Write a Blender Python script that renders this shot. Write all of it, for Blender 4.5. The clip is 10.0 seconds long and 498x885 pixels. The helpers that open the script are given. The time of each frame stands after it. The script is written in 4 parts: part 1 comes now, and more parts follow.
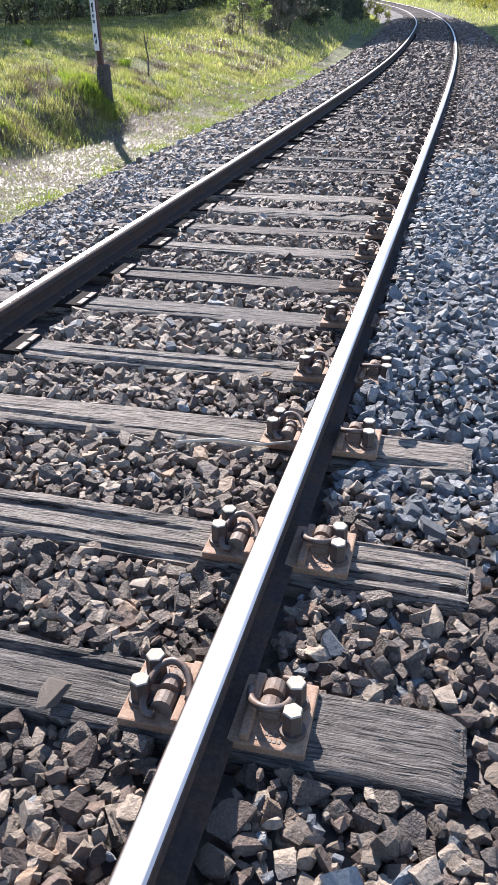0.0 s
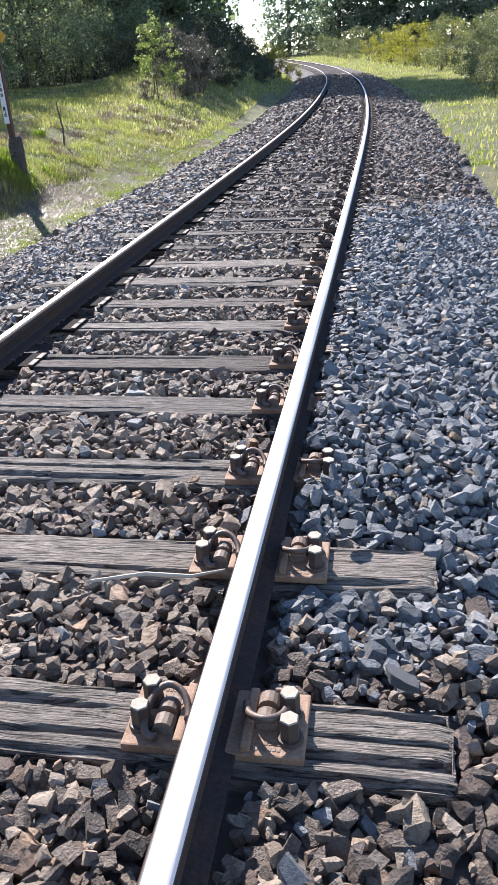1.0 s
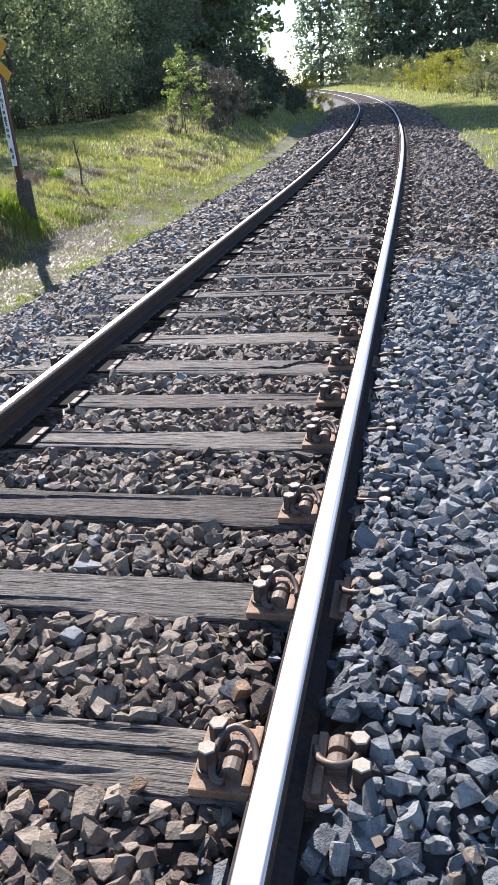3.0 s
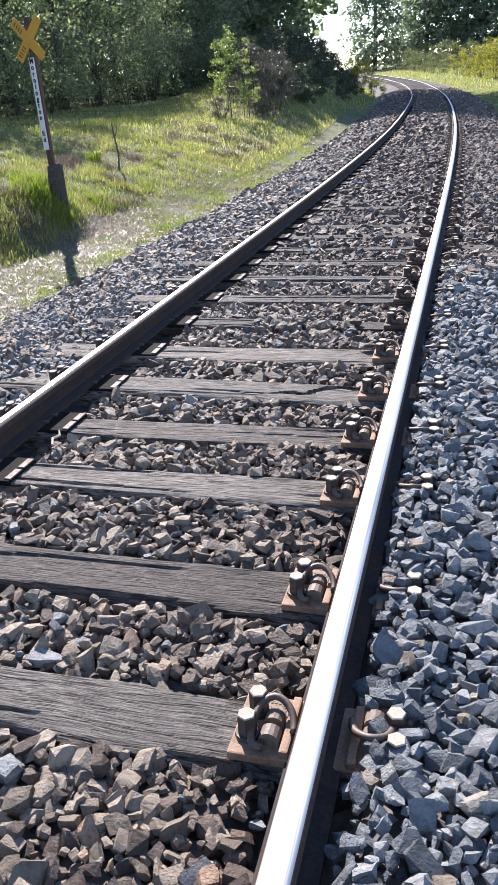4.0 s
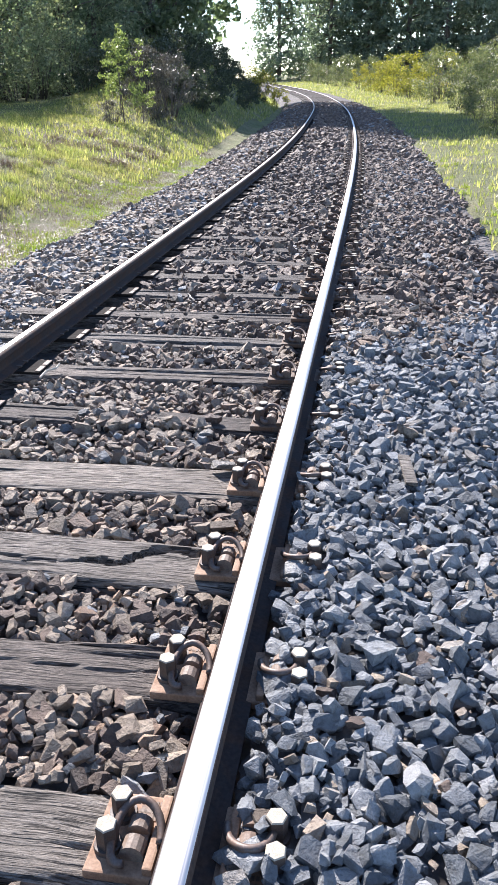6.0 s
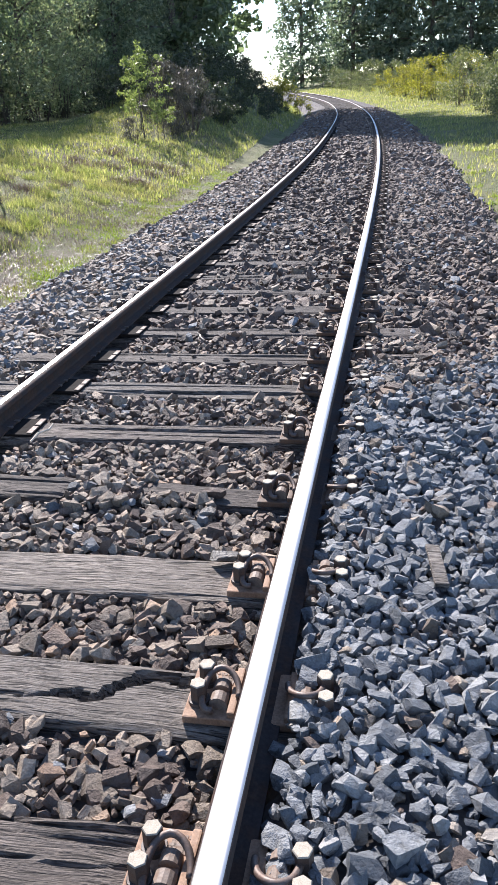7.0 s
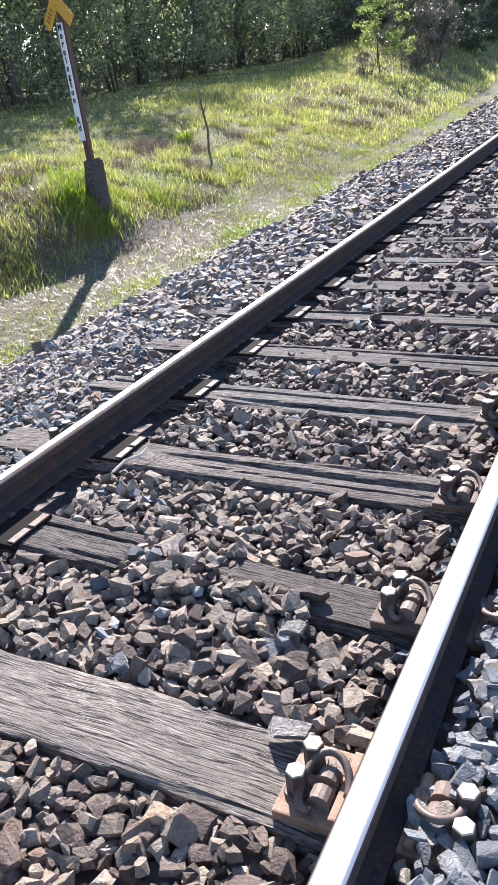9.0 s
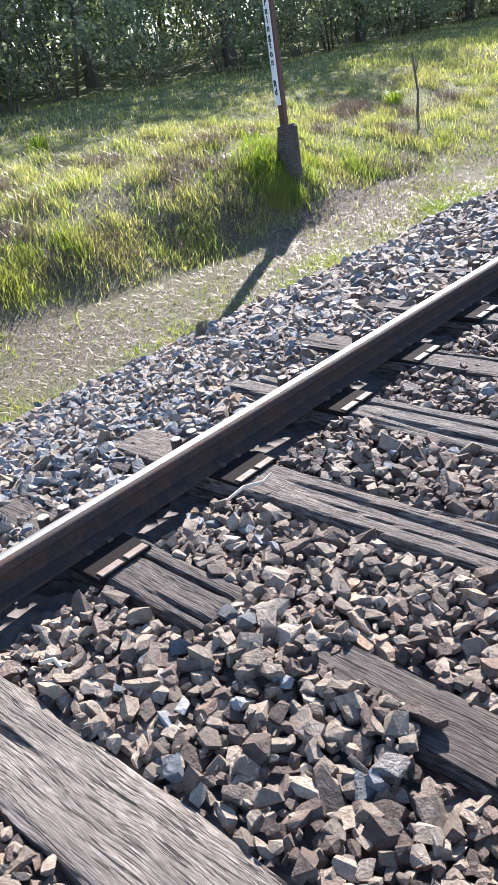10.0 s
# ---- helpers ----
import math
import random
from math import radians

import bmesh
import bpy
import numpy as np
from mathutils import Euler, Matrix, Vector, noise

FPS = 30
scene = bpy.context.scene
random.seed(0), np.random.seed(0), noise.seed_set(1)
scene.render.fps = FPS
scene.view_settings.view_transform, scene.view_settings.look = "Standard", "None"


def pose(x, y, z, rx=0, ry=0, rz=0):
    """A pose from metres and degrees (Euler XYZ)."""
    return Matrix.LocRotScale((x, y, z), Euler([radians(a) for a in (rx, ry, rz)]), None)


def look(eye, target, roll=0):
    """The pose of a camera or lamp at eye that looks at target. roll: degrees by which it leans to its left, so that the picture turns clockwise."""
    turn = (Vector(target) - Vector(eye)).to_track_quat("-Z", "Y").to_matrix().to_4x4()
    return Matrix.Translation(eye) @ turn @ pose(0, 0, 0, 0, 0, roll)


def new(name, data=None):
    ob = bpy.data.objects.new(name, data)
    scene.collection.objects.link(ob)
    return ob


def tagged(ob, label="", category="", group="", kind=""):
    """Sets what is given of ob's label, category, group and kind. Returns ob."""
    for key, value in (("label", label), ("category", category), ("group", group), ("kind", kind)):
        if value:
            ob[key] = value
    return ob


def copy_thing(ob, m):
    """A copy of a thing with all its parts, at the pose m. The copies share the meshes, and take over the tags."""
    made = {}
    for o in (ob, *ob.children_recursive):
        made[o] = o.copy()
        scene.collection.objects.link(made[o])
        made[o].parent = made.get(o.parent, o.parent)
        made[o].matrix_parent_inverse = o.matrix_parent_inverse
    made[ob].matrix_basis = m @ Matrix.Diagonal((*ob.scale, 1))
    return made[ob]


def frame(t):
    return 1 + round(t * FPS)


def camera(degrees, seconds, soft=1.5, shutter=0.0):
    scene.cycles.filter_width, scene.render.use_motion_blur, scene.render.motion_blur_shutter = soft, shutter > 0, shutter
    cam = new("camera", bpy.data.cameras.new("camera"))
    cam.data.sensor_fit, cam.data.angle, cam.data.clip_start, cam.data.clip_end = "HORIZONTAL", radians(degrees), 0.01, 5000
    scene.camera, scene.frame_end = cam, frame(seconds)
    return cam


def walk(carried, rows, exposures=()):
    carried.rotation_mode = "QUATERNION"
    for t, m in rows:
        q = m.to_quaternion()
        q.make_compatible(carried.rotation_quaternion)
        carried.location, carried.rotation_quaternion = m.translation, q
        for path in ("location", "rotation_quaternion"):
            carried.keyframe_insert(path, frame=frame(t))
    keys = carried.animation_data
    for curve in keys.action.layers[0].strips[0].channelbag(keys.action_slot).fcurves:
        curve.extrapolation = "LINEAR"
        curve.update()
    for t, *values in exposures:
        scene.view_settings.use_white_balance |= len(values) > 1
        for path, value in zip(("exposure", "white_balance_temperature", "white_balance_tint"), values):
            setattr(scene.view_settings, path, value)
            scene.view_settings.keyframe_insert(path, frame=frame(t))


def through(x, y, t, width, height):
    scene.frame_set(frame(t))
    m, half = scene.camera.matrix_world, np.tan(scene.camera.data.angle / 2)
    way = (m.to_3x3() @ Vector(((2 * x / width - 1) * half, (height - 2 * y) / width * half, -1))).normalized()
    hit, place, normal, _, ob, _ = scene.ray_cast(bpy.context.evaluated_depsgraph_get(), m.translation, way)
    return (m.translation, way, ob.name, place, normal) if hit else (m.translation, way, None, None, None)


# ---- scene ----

# ---------------------------------------------------------------- camera
cam = camera(35.44, 10.0, soft=0.85)
# seconds, x, y, z, yaw, pitch, roll
ROWS = [
    (0.0, 1.225, 0.051, 1.239, 14.97, -29.22, -0.51),
    (0.5, 1.233, 0.199, 1.206, 12.15, -28.50, 0.87),
    (1.0, 1.195, 0.521, 1.245, 10.59, -25.69, -3.33),
    (1.5, 1.171, 0.794, 1.242, 10.99, -25.67, -4.21),
    (2.0, 1.164, 1.121, 1.229, 16.92, -25.11, -5.58),
    (2.5, 1.110, 1.504, 1.241, 14.39, -23.30, -5.51),
    (2.7, 1.118, 1.636, 1.251, 12.28, -23.48, -4.87),
    (3.8, 1.120, 2.204, 1.281, 17.72, -24.36, -3.75),
    (4.0, 1.104, 2.373, 1.268, 16.38, -24.44, -3.73),
    (4.5, 1.064, 2.763, 1.298, 10.72, -24.63, -3.25),
    (5.0, 1.041, 3.073, 1.262, 13.14, -25.23, -3.31),
    (5.5, 1.101, 3.441, 1.320, 10.83, -25.31, -0.72),
    (5.7, 1.114, 3.624, 1.279, 9.33, -24.52, -0.22),
    (6.8, 1.175, 4.230, 1.365, 9.69, -24.10, -2.08),
    (7.0, 1.165, 4.338, 1.380, 11.41, -23.77, -2.99),
    (7.5, 1.179, 4.612, 1.344, 13.35, -23.41, -5.08),
    (8.0, 1.182, 4.975, 1.273, 15.27, -24.57, -6.74),
    (8.5, 1.215, 5.271, 1.241, 20.34, -25.54, -7.55),
    (9.0, 1.230, 5.518, 1.270, 29.97, -26.17, -7.13),
    (9.5, 1.195, 5.851, 1.217, 33.14, -26.65, -7.76),
    (10.0, 1.126, 6.063, 1.245, 45.76, -26.71, -9.02),
]
walk(cam, [(t, pose(x, y, z, 90 + pitch, 0, yaw) @ pose(0, 0, 0, 0, 0, roll)) for t, x, y, z, yaw, pitch, roll in ROWS],
     [(0.0, 1.40, 6200, 17), (1.2, 1.25, 6200, 17), (2.0, 1.25, 6200, 17), (2.5, 1.14, 6200, 17), (5.0, 1.44, 6200, 17), (5.7, 1.50, 6200, 17), (7.0, 1.26, 6200, 17), (8.1, 1.26, 6200, 17), (8.5, 1.60, 6200, 17), (9.0, 1.63, 6200, 17), (10.0, 1.70, 6200, 17)])

# ---------------------------------------------------------------- light
SUN_TO = Vector((-0.73, 1.28, 1.0)).normalized()      # towards the sun: ahead and a little left of the line
world = bpy.data.worlds.new("sky")
scene.world = world
world.use_nodes = True
wn = world.node_tree
wn.nodes.clear()
sky = wn.nodes.new("ShaderNodeTexSky")
sky.sky_type, sky.sun_disc = "NISHITA", False
sky.sun_elevation = math.asin(SUN_TO.z)
sky.sun_rotation = math.atan2(SUN_TO.x, SUN_TO.y)
sky.air_density, sky.dust_density, sky.ozone_density = 1.0, 0.0, 1.6
bg = wn.nodes.new("ShaderNodeBackground")
bg.inputs["Strength"].default_value = 0.112
wout = wn.nodes.new("ShaderNodeOutputWorld")
wn.links.new(sky.outputs[0], bg.inputs[0])
wn.links.new(bg.outputs[0], wout.inputs[0])
sun_data = bpy.data.lights.new("sun", "SUN")
sun_data.energy, sun_data.angle, sun_data.color = 5.0, radians(0.55), (1.0, 0.94, 0.85)
sun = new("sun", sun_data)
sun.matrix_world = look((-30, 60, 60), Vector((-30, 60, 60)) - SUN_TO)

# ---------------------------------------------------------------- materials
def node_mat(name):
    m = bpy.data.materials.new(name)
    m.use_nodes = True
    return m, m.node_tree.nodes, m.node_tree.links, m.node_tree.nodes["Principled BSDF"]


def noise_tex(n, l, scale, detail=4.0, rough=0.6, coord="Object", stretch=None, warp=0.0, sway=0.0):
    tc = n.new("ShaderNodeTexCoord")
    tx = n.new("ShaderNodeTexNoise")
    tx.inputs["Scale"].default_value, tx.inputs["Detail"].default_value, tx.inputs["Roughness"].default_value = scale, detail, rough
    tx.inputs["Distortion"].default_value = warp
    src = tc.outputs[coord]
    if sway:                                             # the fibres wander sideways
        wob = n.new("ShaderNodeTexNoise")
        wob.inputs["Scale"].default_value, wob.inputs["Detail"].default_value = 3.2, 2.0
        l.new(src, wob.inputs["Vector"])
        off = n.new("ShaderNodeVectorMath")
        off.operation = "MULTIPLY_ADD"
        off.inputs[1].default_value = (0.0, sway, 0.0)
        l.new(wob.outputs["Color"], off.inputs[0])
        l.new(src, off.inputs[2])
        src = off.outputs[0]
    if stretch:
        mp = n.new("ShaderNodeMapping")
        mp.inputs["Scale"].default_value = stretch
        l.new(src, mp.inputs["Vector"])
        src = mp.outputs[0]
    l.new(src, tx.inputs["Vector"])
    return tx.outputs["Fac"]


def ramp(n, l, fac, stops):
    r = n.new("ShaderNodeValToRGB")
    while len(r.color_ramp.elements) < len(stops):
        r.color_ramp.elements.new(0.5)
    for e, (p, c) in zip(r.color_ramp.elements, stops):
        e.position = p
        e.color = (*c, 1) if len(c) == 3 else c
    l.new(fac, r.inputs[0])
    return r.outputs[0]


def mixed(n, l, fac, a, b, mode="MIX"):
    m = n.new("ShaderNodeMix")
    m.data_type, m.blend_type = "RGBA", mode
    for sock, v in ((m.inputs[0], fac), (m.inputs[6], a), (m.inputs[7], b)):
        if isinstance(v, bpy.types.NodeSocket):
            l.new(v, sock)
        elif isinstance(v, (int, float)):
            sock.default_value = v
        else:
            sock.default_value = (*v, 1)
    return m.outputs[2]


def bump(n, l, bsdf, height, strength=0.4, dist=0.01):
    b = n.new("ShaderNodeBump")
    b.inputs["Strength"].default_value, b.inputs["Distance"].default_value = strength, dist
    l.new(height, b.inputs["Height"])
    l.new(b.outputs[0], bsdf.inputs["Normal"])


def value_map(n, l, fac, lo, hi, a=0.0, b=1.0):
    m = n.new("ShaderNodeMapRange")
    m.inputs[1].default_value, m.inputs[2].default_value, m.inputs[3].default_value, m.inputs[4].default_value = lo, hi, a, b
    l.new(fac, m.inputs[0])
    return m.outputs[0]


def stone_mat(name, stops, per="island"):
    m, n, l, b = node_mat(name)
    k = 1.0
    if per == "island":
        rnd = n.new("ShaderNodeNewGeometry").outputs["Random Per Island"]
    else:
        rnd, k = n.new("ShaderNodeObjectInfo").outputs["Random"], 0.05
    base = ramp(n, l, rnd, stops)
    pits = noise_tex(n, l, 150 * k, 6, 0.7)
    cloud = noise_tex(n, l, 40 * k, 5, 0.65)
    col = mixed(n, l, 1.0, base, ramp(n, l, pits, [(0.32, (0.70, 0.69, 0.68)), (0.44, (0.95, 0.95, 0.95)), (0.58, (1.04, 1.035, 1.03)), (0.70, (1.2, 1.18, 1.16))]), "MULTIPLY")
    col = mixed(n, l, 1.0, col, ramp(n, l, cloud, [(0.34, (0.72, 0.69, 0.65)), (0.5, (1, 1, 1)), (0.66, (1.22, 1.2, 1.17))]), "MULTIPLY")
    l.new(col, b.inputs["Base Color"])
    b.inputs["Roughness"].default_value = 0.7
    mx = n.new("ShaderNodeMath")
    mx.operation = "MULTIPLY_ADD"
    l.new(cloud, mx.inputs[0])
    mx.inputs[1].default_value = 2.2
    l.new(pits, mx.inputs[2])
    bump(n, l, b, mx.outputs[0], 1.0, 0.008 if per == "island" else 0.15)
    return m


STONE_GREY = stone_mat("basalt_fresh", [(0.0, (0.086, 0.098, 0.110)), (0.35, (0.162, 0.176, 0.190)), (0.7, (0.240, 0.255, 0.266)), (0.95, (0.324, 0.331, 0.331)), (1.0, (0.331, 0.270, 0.202))])
STONE_BROWN = stone_mat("basalt_worn", [(0.0, (0.132, 0.103, 0.078)), (0.35, (0.239, 0.193, 0.146)), (0.7, (0.335, 0.274, 0.212)), (0.92, (0.416, 0.338, 0.260)), (1.0, (0.386, 0.258, 0.166))])
STONE_DARK = stone_mat("basalt_rusty", [(0.0, (0.070, 0.049, 0.038)), (0.5, (0.131, 0.094, 0.074)), (0.9, (0.197, 0.146, 0.115)), (1.0, (0.209, 0.136, 0.091))])
STONE_PIECE = stone_mat("basalt_piece", [(0.0, (0.132, 0.104, 0.088)), (0.35, (0.239, 0.195, 0.163)), (0.7, (0.335, 0.277, 0.232)), (0.92, (0.409, 0.334, 0.275)), (1.0, (0.386, 0.258, 0.170))], per="object")


def bed_mat():
    m, n, l, b = node_mat("ballast_fines")
    a = noise_tex(n, l, 16, 6, 0.75)
    c = ramp(n, l, a, [(0.3, (0.035, 0.033, 0.033)), (0.5, (0.10, 0.095, 0.092)), (0.7, (0.19, 0.18, 0.175))])
    big = noise_tex(n, l, 0.6, 3)
    l.new(mixed(n, l, big, c, (0.11, 0.09, 0.08), "MIX"), b.inputs["Base Color"])
    b.inputs["Roughness"].default_value = 0.9
    v = n.new("ShaderNodeTexVoronoi")
    v.inputs["Scale"].default_value = 16
    l.new(n.new("ShaderNodeTexCoord").outputs["Object"], v.inputs["Vector"])
    bump(n, l, b, v.outputs["Distance"], 1.0, 0.06)
    return m


BED = bed_mat()


def wood_mat(name, dark, mid, light):
    m, n, l, b = node_mat(name)
    rnd = n.new("ShaderNodeObjectInfo").outputs["Random"]
    grain = noise_tex(n, l, 1.0, 8, 0.7, "Object", (20, 260, 110), 0.4, 0.035)
    crack = noise_tex(n, l, 1.0, 3, 0.5, "Object", (8, 165, 70), 0.6, 0.035)
    deep = noise_tex(n, l, 1.0, 4, 0.55, "Object", (3.6, 76, 36), 0.7, 0.035)
    stain = noise_tex(n, l, 3.5, 5, 0.65)
    band = noise_tex(n, l, 1.0, 3, 0.5, "Object", (1.6, 26, 20), 0.6, 0.035)
    c = ramp(n, l, grain, [(0.34, tuple(0.6 * v for v in dark)), (0.44, dark), (0.52, mid), (0.64, light), (0.74, tuple(1.25 * v for v in light))])
    c = mixed(n, l, 1.0, c, ramp(n, l, band, [(0.3, (0.78, 0.77, 0.76)), (0.5, (1, 1, 1)), (0.68, (1.15, 1.14, 1.13))]), "MULTIPLY")
    c = mixed(n, l, value_map(n, l, stain, 0.4, 0.7, 0, 0.8), c, tuple(v * 0.55 for v in mid))
    lines = ramp(n, l, crack, [(0.385, (0.9, 0.9, 0.9)), (0.425, (0, 0, 0))])
    gaps = ramp(n, l, deep, [(0.32, (1, 1, 1)), (0.345, (0, 0, 0))])
    c = mixed(n, l, lines, c, (0.03, 0.024, 0.02))
    c = mixed(n, l, gaps, c, (0.012, 0.01, 0.008))
    c = mixed(n, l, 1.0, c, ramp(n, l, rnd, [(0, (0.75, 0.73, 0.72)), (0.5, (1, 1, 1)), (1, (1.3, 1.28, 1.24))]), "MULTIPLY")
    l.new(c, b.inputs["Base Color"])
    b.inputs["Roughness"].default_value = 0.82
    mx = n.new("ShaderNodeMath")
    mx.operation = "ADD"
    l.new(value_map(n, l, crack, 0.36, 0.47, -1.0, 0.3), mx.inputs[0])
    l.new(value_map(n, l, deep, 0.31, 0.39, -2.2, 0.0), mx.inputs[1])
    m2 = n.new("ShaderNodeMath")
    m2.operation = "ADD"
    l.new(mx.outputs[0], m2.inputs[0])
    l.new(grain, m2.inputs[1])
    bump(n, l, b, m2.outputs[0], 1.0, 0.008)
    return m


WOOD = wood_mat("weathered_hardwood", (0.125, 0.104, 0.088), (0.235, 0.205, 0.175), (0.36, 0.325, 0.285))
WOOD_GREY = wood_mat("grey_hardwood", (0.085, 0.072, 0.062), (0.19, 0.168, 0.147), (0.33, 0.3, 0.265))
WOOD_PALE = wood_mat("pale_hardwood", (0.165, 0.14, 0.117), (0.32, 0.285, 0.245), (0.46, 0.42, 0.37))
WOOD_BURIED = wood_mat("buried_hardwood", (0.04, 0.032, 0.028), (0.092, 0.075, 0.065), (0.155, 0.132, 0.115))
WOOD_DARK = wood_mat("dirty_hardwood", (0.06, 0.048, 0.042), (0.15, 0.125, 0.108), (0.25, 0.215, 0.185))
WOOD_STUMP = wood_mat("weathered_post", (0.04, 0.034, 0.03), (0.095, 0.083, 0.073), (0.17, 0.155, 0.14))


def metal_mat(name, color, rough, metallic, rust=0.0, scale=30):
    m, n, l, b = node_mat(name)
    t = noise_tex(n, l, scale, 6, 0.65)
    c = mixed(n, l, value_map(n, l, t, 0.42, 0.62, 0, rust), color, (0.16, 0.075, 0.035))
    l.new(mixed(n, l, 1.0, c, ramp(n, l, noise_tex(n, l, scale * 6, 3), [(0.3, (0.72, 0.72, 0.72)), (0.7, (1.18, 1.18, 1.18))]), "MULTIPLY"), b.inputs["Base Color"])
    b.inputs["Metallic"].default_value = metallic
    l.new(value_map(n, l, t, 0.3, 0.7, max(rough - 0.1, 0.05), min(rough + 0.12, 1)), b.inputs["Roughness"])
    bump(n, l, b, noise_tex(n, l, scale * 4, 4), 0.25, 0.002)
    return m


RAIL_SIDE = metal_mat("rail_oxide", (0.042, 0.034, 0.033), 0.8, 0.0, 0.25, 14)
RAIL_SIDE.node_tree.nodes["Principled BSDF"].inputs["Specular IOR Level"].default_value = 0.2
PLATE = metal_mat("rusted_plate", (0.31, 0.195, 0.125), 0.75, 0.0, 0.35, 24)
PLATE_WORN = metal_mat("worn_plate", (0.20, 0.155, 0.122), 0.72, 0.0, 0.4, 30)
CLIP = metal_mat("clip_steel", (0.13, 0.10, 0.085), 0.55, 0.25, 0.4, 40)
SCREW_SIDE = metal_mat("screw_dark", (0.075, 0.06, 0.052), 0.6, 0.1, 0.3, 50)
SCREW_TOP = metal_mat("screw_polished", (0.42, 0.37, 0.29), 0.8, 0.0, 0.12, 60)
# left plates: the rail's cast shadow put into the colour as near-black
PLATE_SHADED = metal_mat("rail_shadow_plate", (0.012, 0.0105, 0.010), 0.95, 0.0, 0.03, 24)
PLATE_SHADED.node_tree.nodes["Principled BSDF"].inputs["Specular IOR Level"].default_value = 0.12
PLATE_BROWN = metal_mat("dirty_plate", (0.11, 0.078, 0.058), 0.75, 0.0, 0.4, 24)


def running_mat():
    m, n, l, b = node_mat("running_surface")
    streak = noise_tex(n, l, 1.0, 5, 0.6, "Object", (160, 1.2, 60))
    l.new(ramp(n, l, streak, [(0.3, (0.40, 0.39, 0.375)), (0.7, (0.60, 0.585, 0.57))]), b.inputs["Base Color"])
    b.inputs["Metallic"].default_value = 1.0
    l.new(value_map(n, l, streak, 0.3, 0.7, 0.36, 0.52), b.inputs["Roughness"])
    return m


RAIL_TOP = running_mat()

# ---------------------------------------------------------------- mesh helpers
def mesh_np(name, verts, faces, mats, index=None, smooth=False):
    """A mesh from arrays; faces is (n, 3) or (n, 4)."""
    verts, faces = np.asarray(verts, np.float32), np.asarray(faces, np.int32)
    me = bpy.data.meshes.new(name)
    k = faces.shape[1]
    me.vertices.add(len(verts))
    me.vertices.foreach_set("co", verts.ravel())
    me.loops.add(faces.size)
    me.loops.foreach_set("vertex_index", faces.ravel())
    me.polygons.add(len(faces))
    me.polygons.foreach_set("loop_start", np.arange(0, faces.size, k, dtype=np.int32))
    if index is not None:
        me.polygons.foreach_set("material_index", np.asarray(index, np.int32))
    me.polygons.foreach_set("use_smooth", np.full(len(faces), smooth))
    for mt in mats if isinstance(mats, (list, tuple)) else [mats]:
        me.materials.append(mt)
    me.update(calc_edges=True)
    return me


def part_mesh(name, me, parent, label=""):
    ob = new(name, me)
    ob.parent = parent
    return tagged(ob, label)


def part(name, bm, material, parent=None, label="", smooth=False):
    me = bpy.data.meshes.new(name)
    if smooth:
        for f in bm.faces:
            f.smooth = True
    bm.to_mesh(me)
    bm.free()
    for mt in material if isinstance(material, (list, tuple)) else [material]:
        me.materials.append(mt)
    return part_mesh(name, me, parent, label)


def box(bm, cx, cy, cz, sx, sy, sz, bevel=0.0, m=None):
    geo = bmesh.ops.create_cube(bm, size=1.0, matrix=(m or Matrix()) @ Matrix.Translation((cx, cy, cz)) @ Matrix.Diagonal((sx, sy, sz, 1)))
    if bevel:
        edges = list({e for v in geo["verts"] for e in v.link_edges})
        bmesh.ops.bevel(bm, geom=edges, offset=bevel, segments=2, affect="EDGES", profile=0.6)
    return geo


def tube(bm, pts, radii, sides=8, cap=True):
    """A tube along points, with a radius at each."""
    pts = [Vector(p) for p in pts]
    rings = []
    up = Vector((0.13, 0.31, 0.94)).normalized()
    for i, p in enumerate(pts):
        d = (pts[min(i + 1, len(pts) - 1)] - pts[max(i - 1, 0)]).normalized()
        a = d.cross(up)
        a = a.normalized() if a.length > 1e-4 else d.orthogonal().normalized()
        b = d.cross(a)
        r = float(radii[i] if isinstance(radii, (list, tuple)) else radii)
        rings.append([bm.verts.new(p + r * (math.cos(q) * a + math.sin(q) * b)) for q in [2 * math.pi * k / sides for k in range(sides)]])
    for r0, r1 in zip(rings, rings[1:]):
        for k in range(sides):
            bm.faces.new((r0[k], r0[(k + 1) % sides], r1[(k + 1) % sides], r1[k]))
    if cap:
        bm.faces.new(rings[0])
        bm.faces.new(list(reversed(rings[-1])))
    bmesh.ops.recalc_face_normals(bm, faces=bm.faces)


# ---------------------------------------------------------------- the line of the track
S_STEP = 0.5
S = np.arange(-8, 170, S_STEP)
CURV = np.interp(S, [-2, 10, 25, 40, 52, 62, 72, 85, 110, 130, 170], [0, -0.0007, -0.0024, -0.0011, -0.0024, -0.0032, -0.0054, -0.0032, -0.0018, -0.004, -0.008])
GRADE = np.interp(S, [-8, 12, 30, 50, 70, 100], [0, 0, 0.015, 0.0098, 0.0293, 0.0348])
HEAD = np.cumsum(CURV) * S_STEP
HEAD -= np.interp(5, S, HEAD)
LX, LY, LZ = np.cumsum(np.sin(HEAD)) * S_STEP, np.cumsum(np.cos(HEAD)) * S_STEP, np.cumsum(GRADE) * S_STEP
LX, LY, LZ = LX - np.interp(5, S, LX), LY - np.interp(5, S, LY) + 5, LZ - np.interp(5, S, LZ)
LZ = LZ + 0.0246 * LX


def line_x(y):
    return np.interp(y, LY, LX)


def line_z(y):
    return np.interp(y, LY, LZ)


def line_head(y):
    return np.interp(y, LY, HEAD)


def on_line(u, y):
    """World x, y of an offset u to the right of the line at y."""
    h = line_head(y)
    return line_x(y) + u * np.cos(h), y - u * np.sin(h)


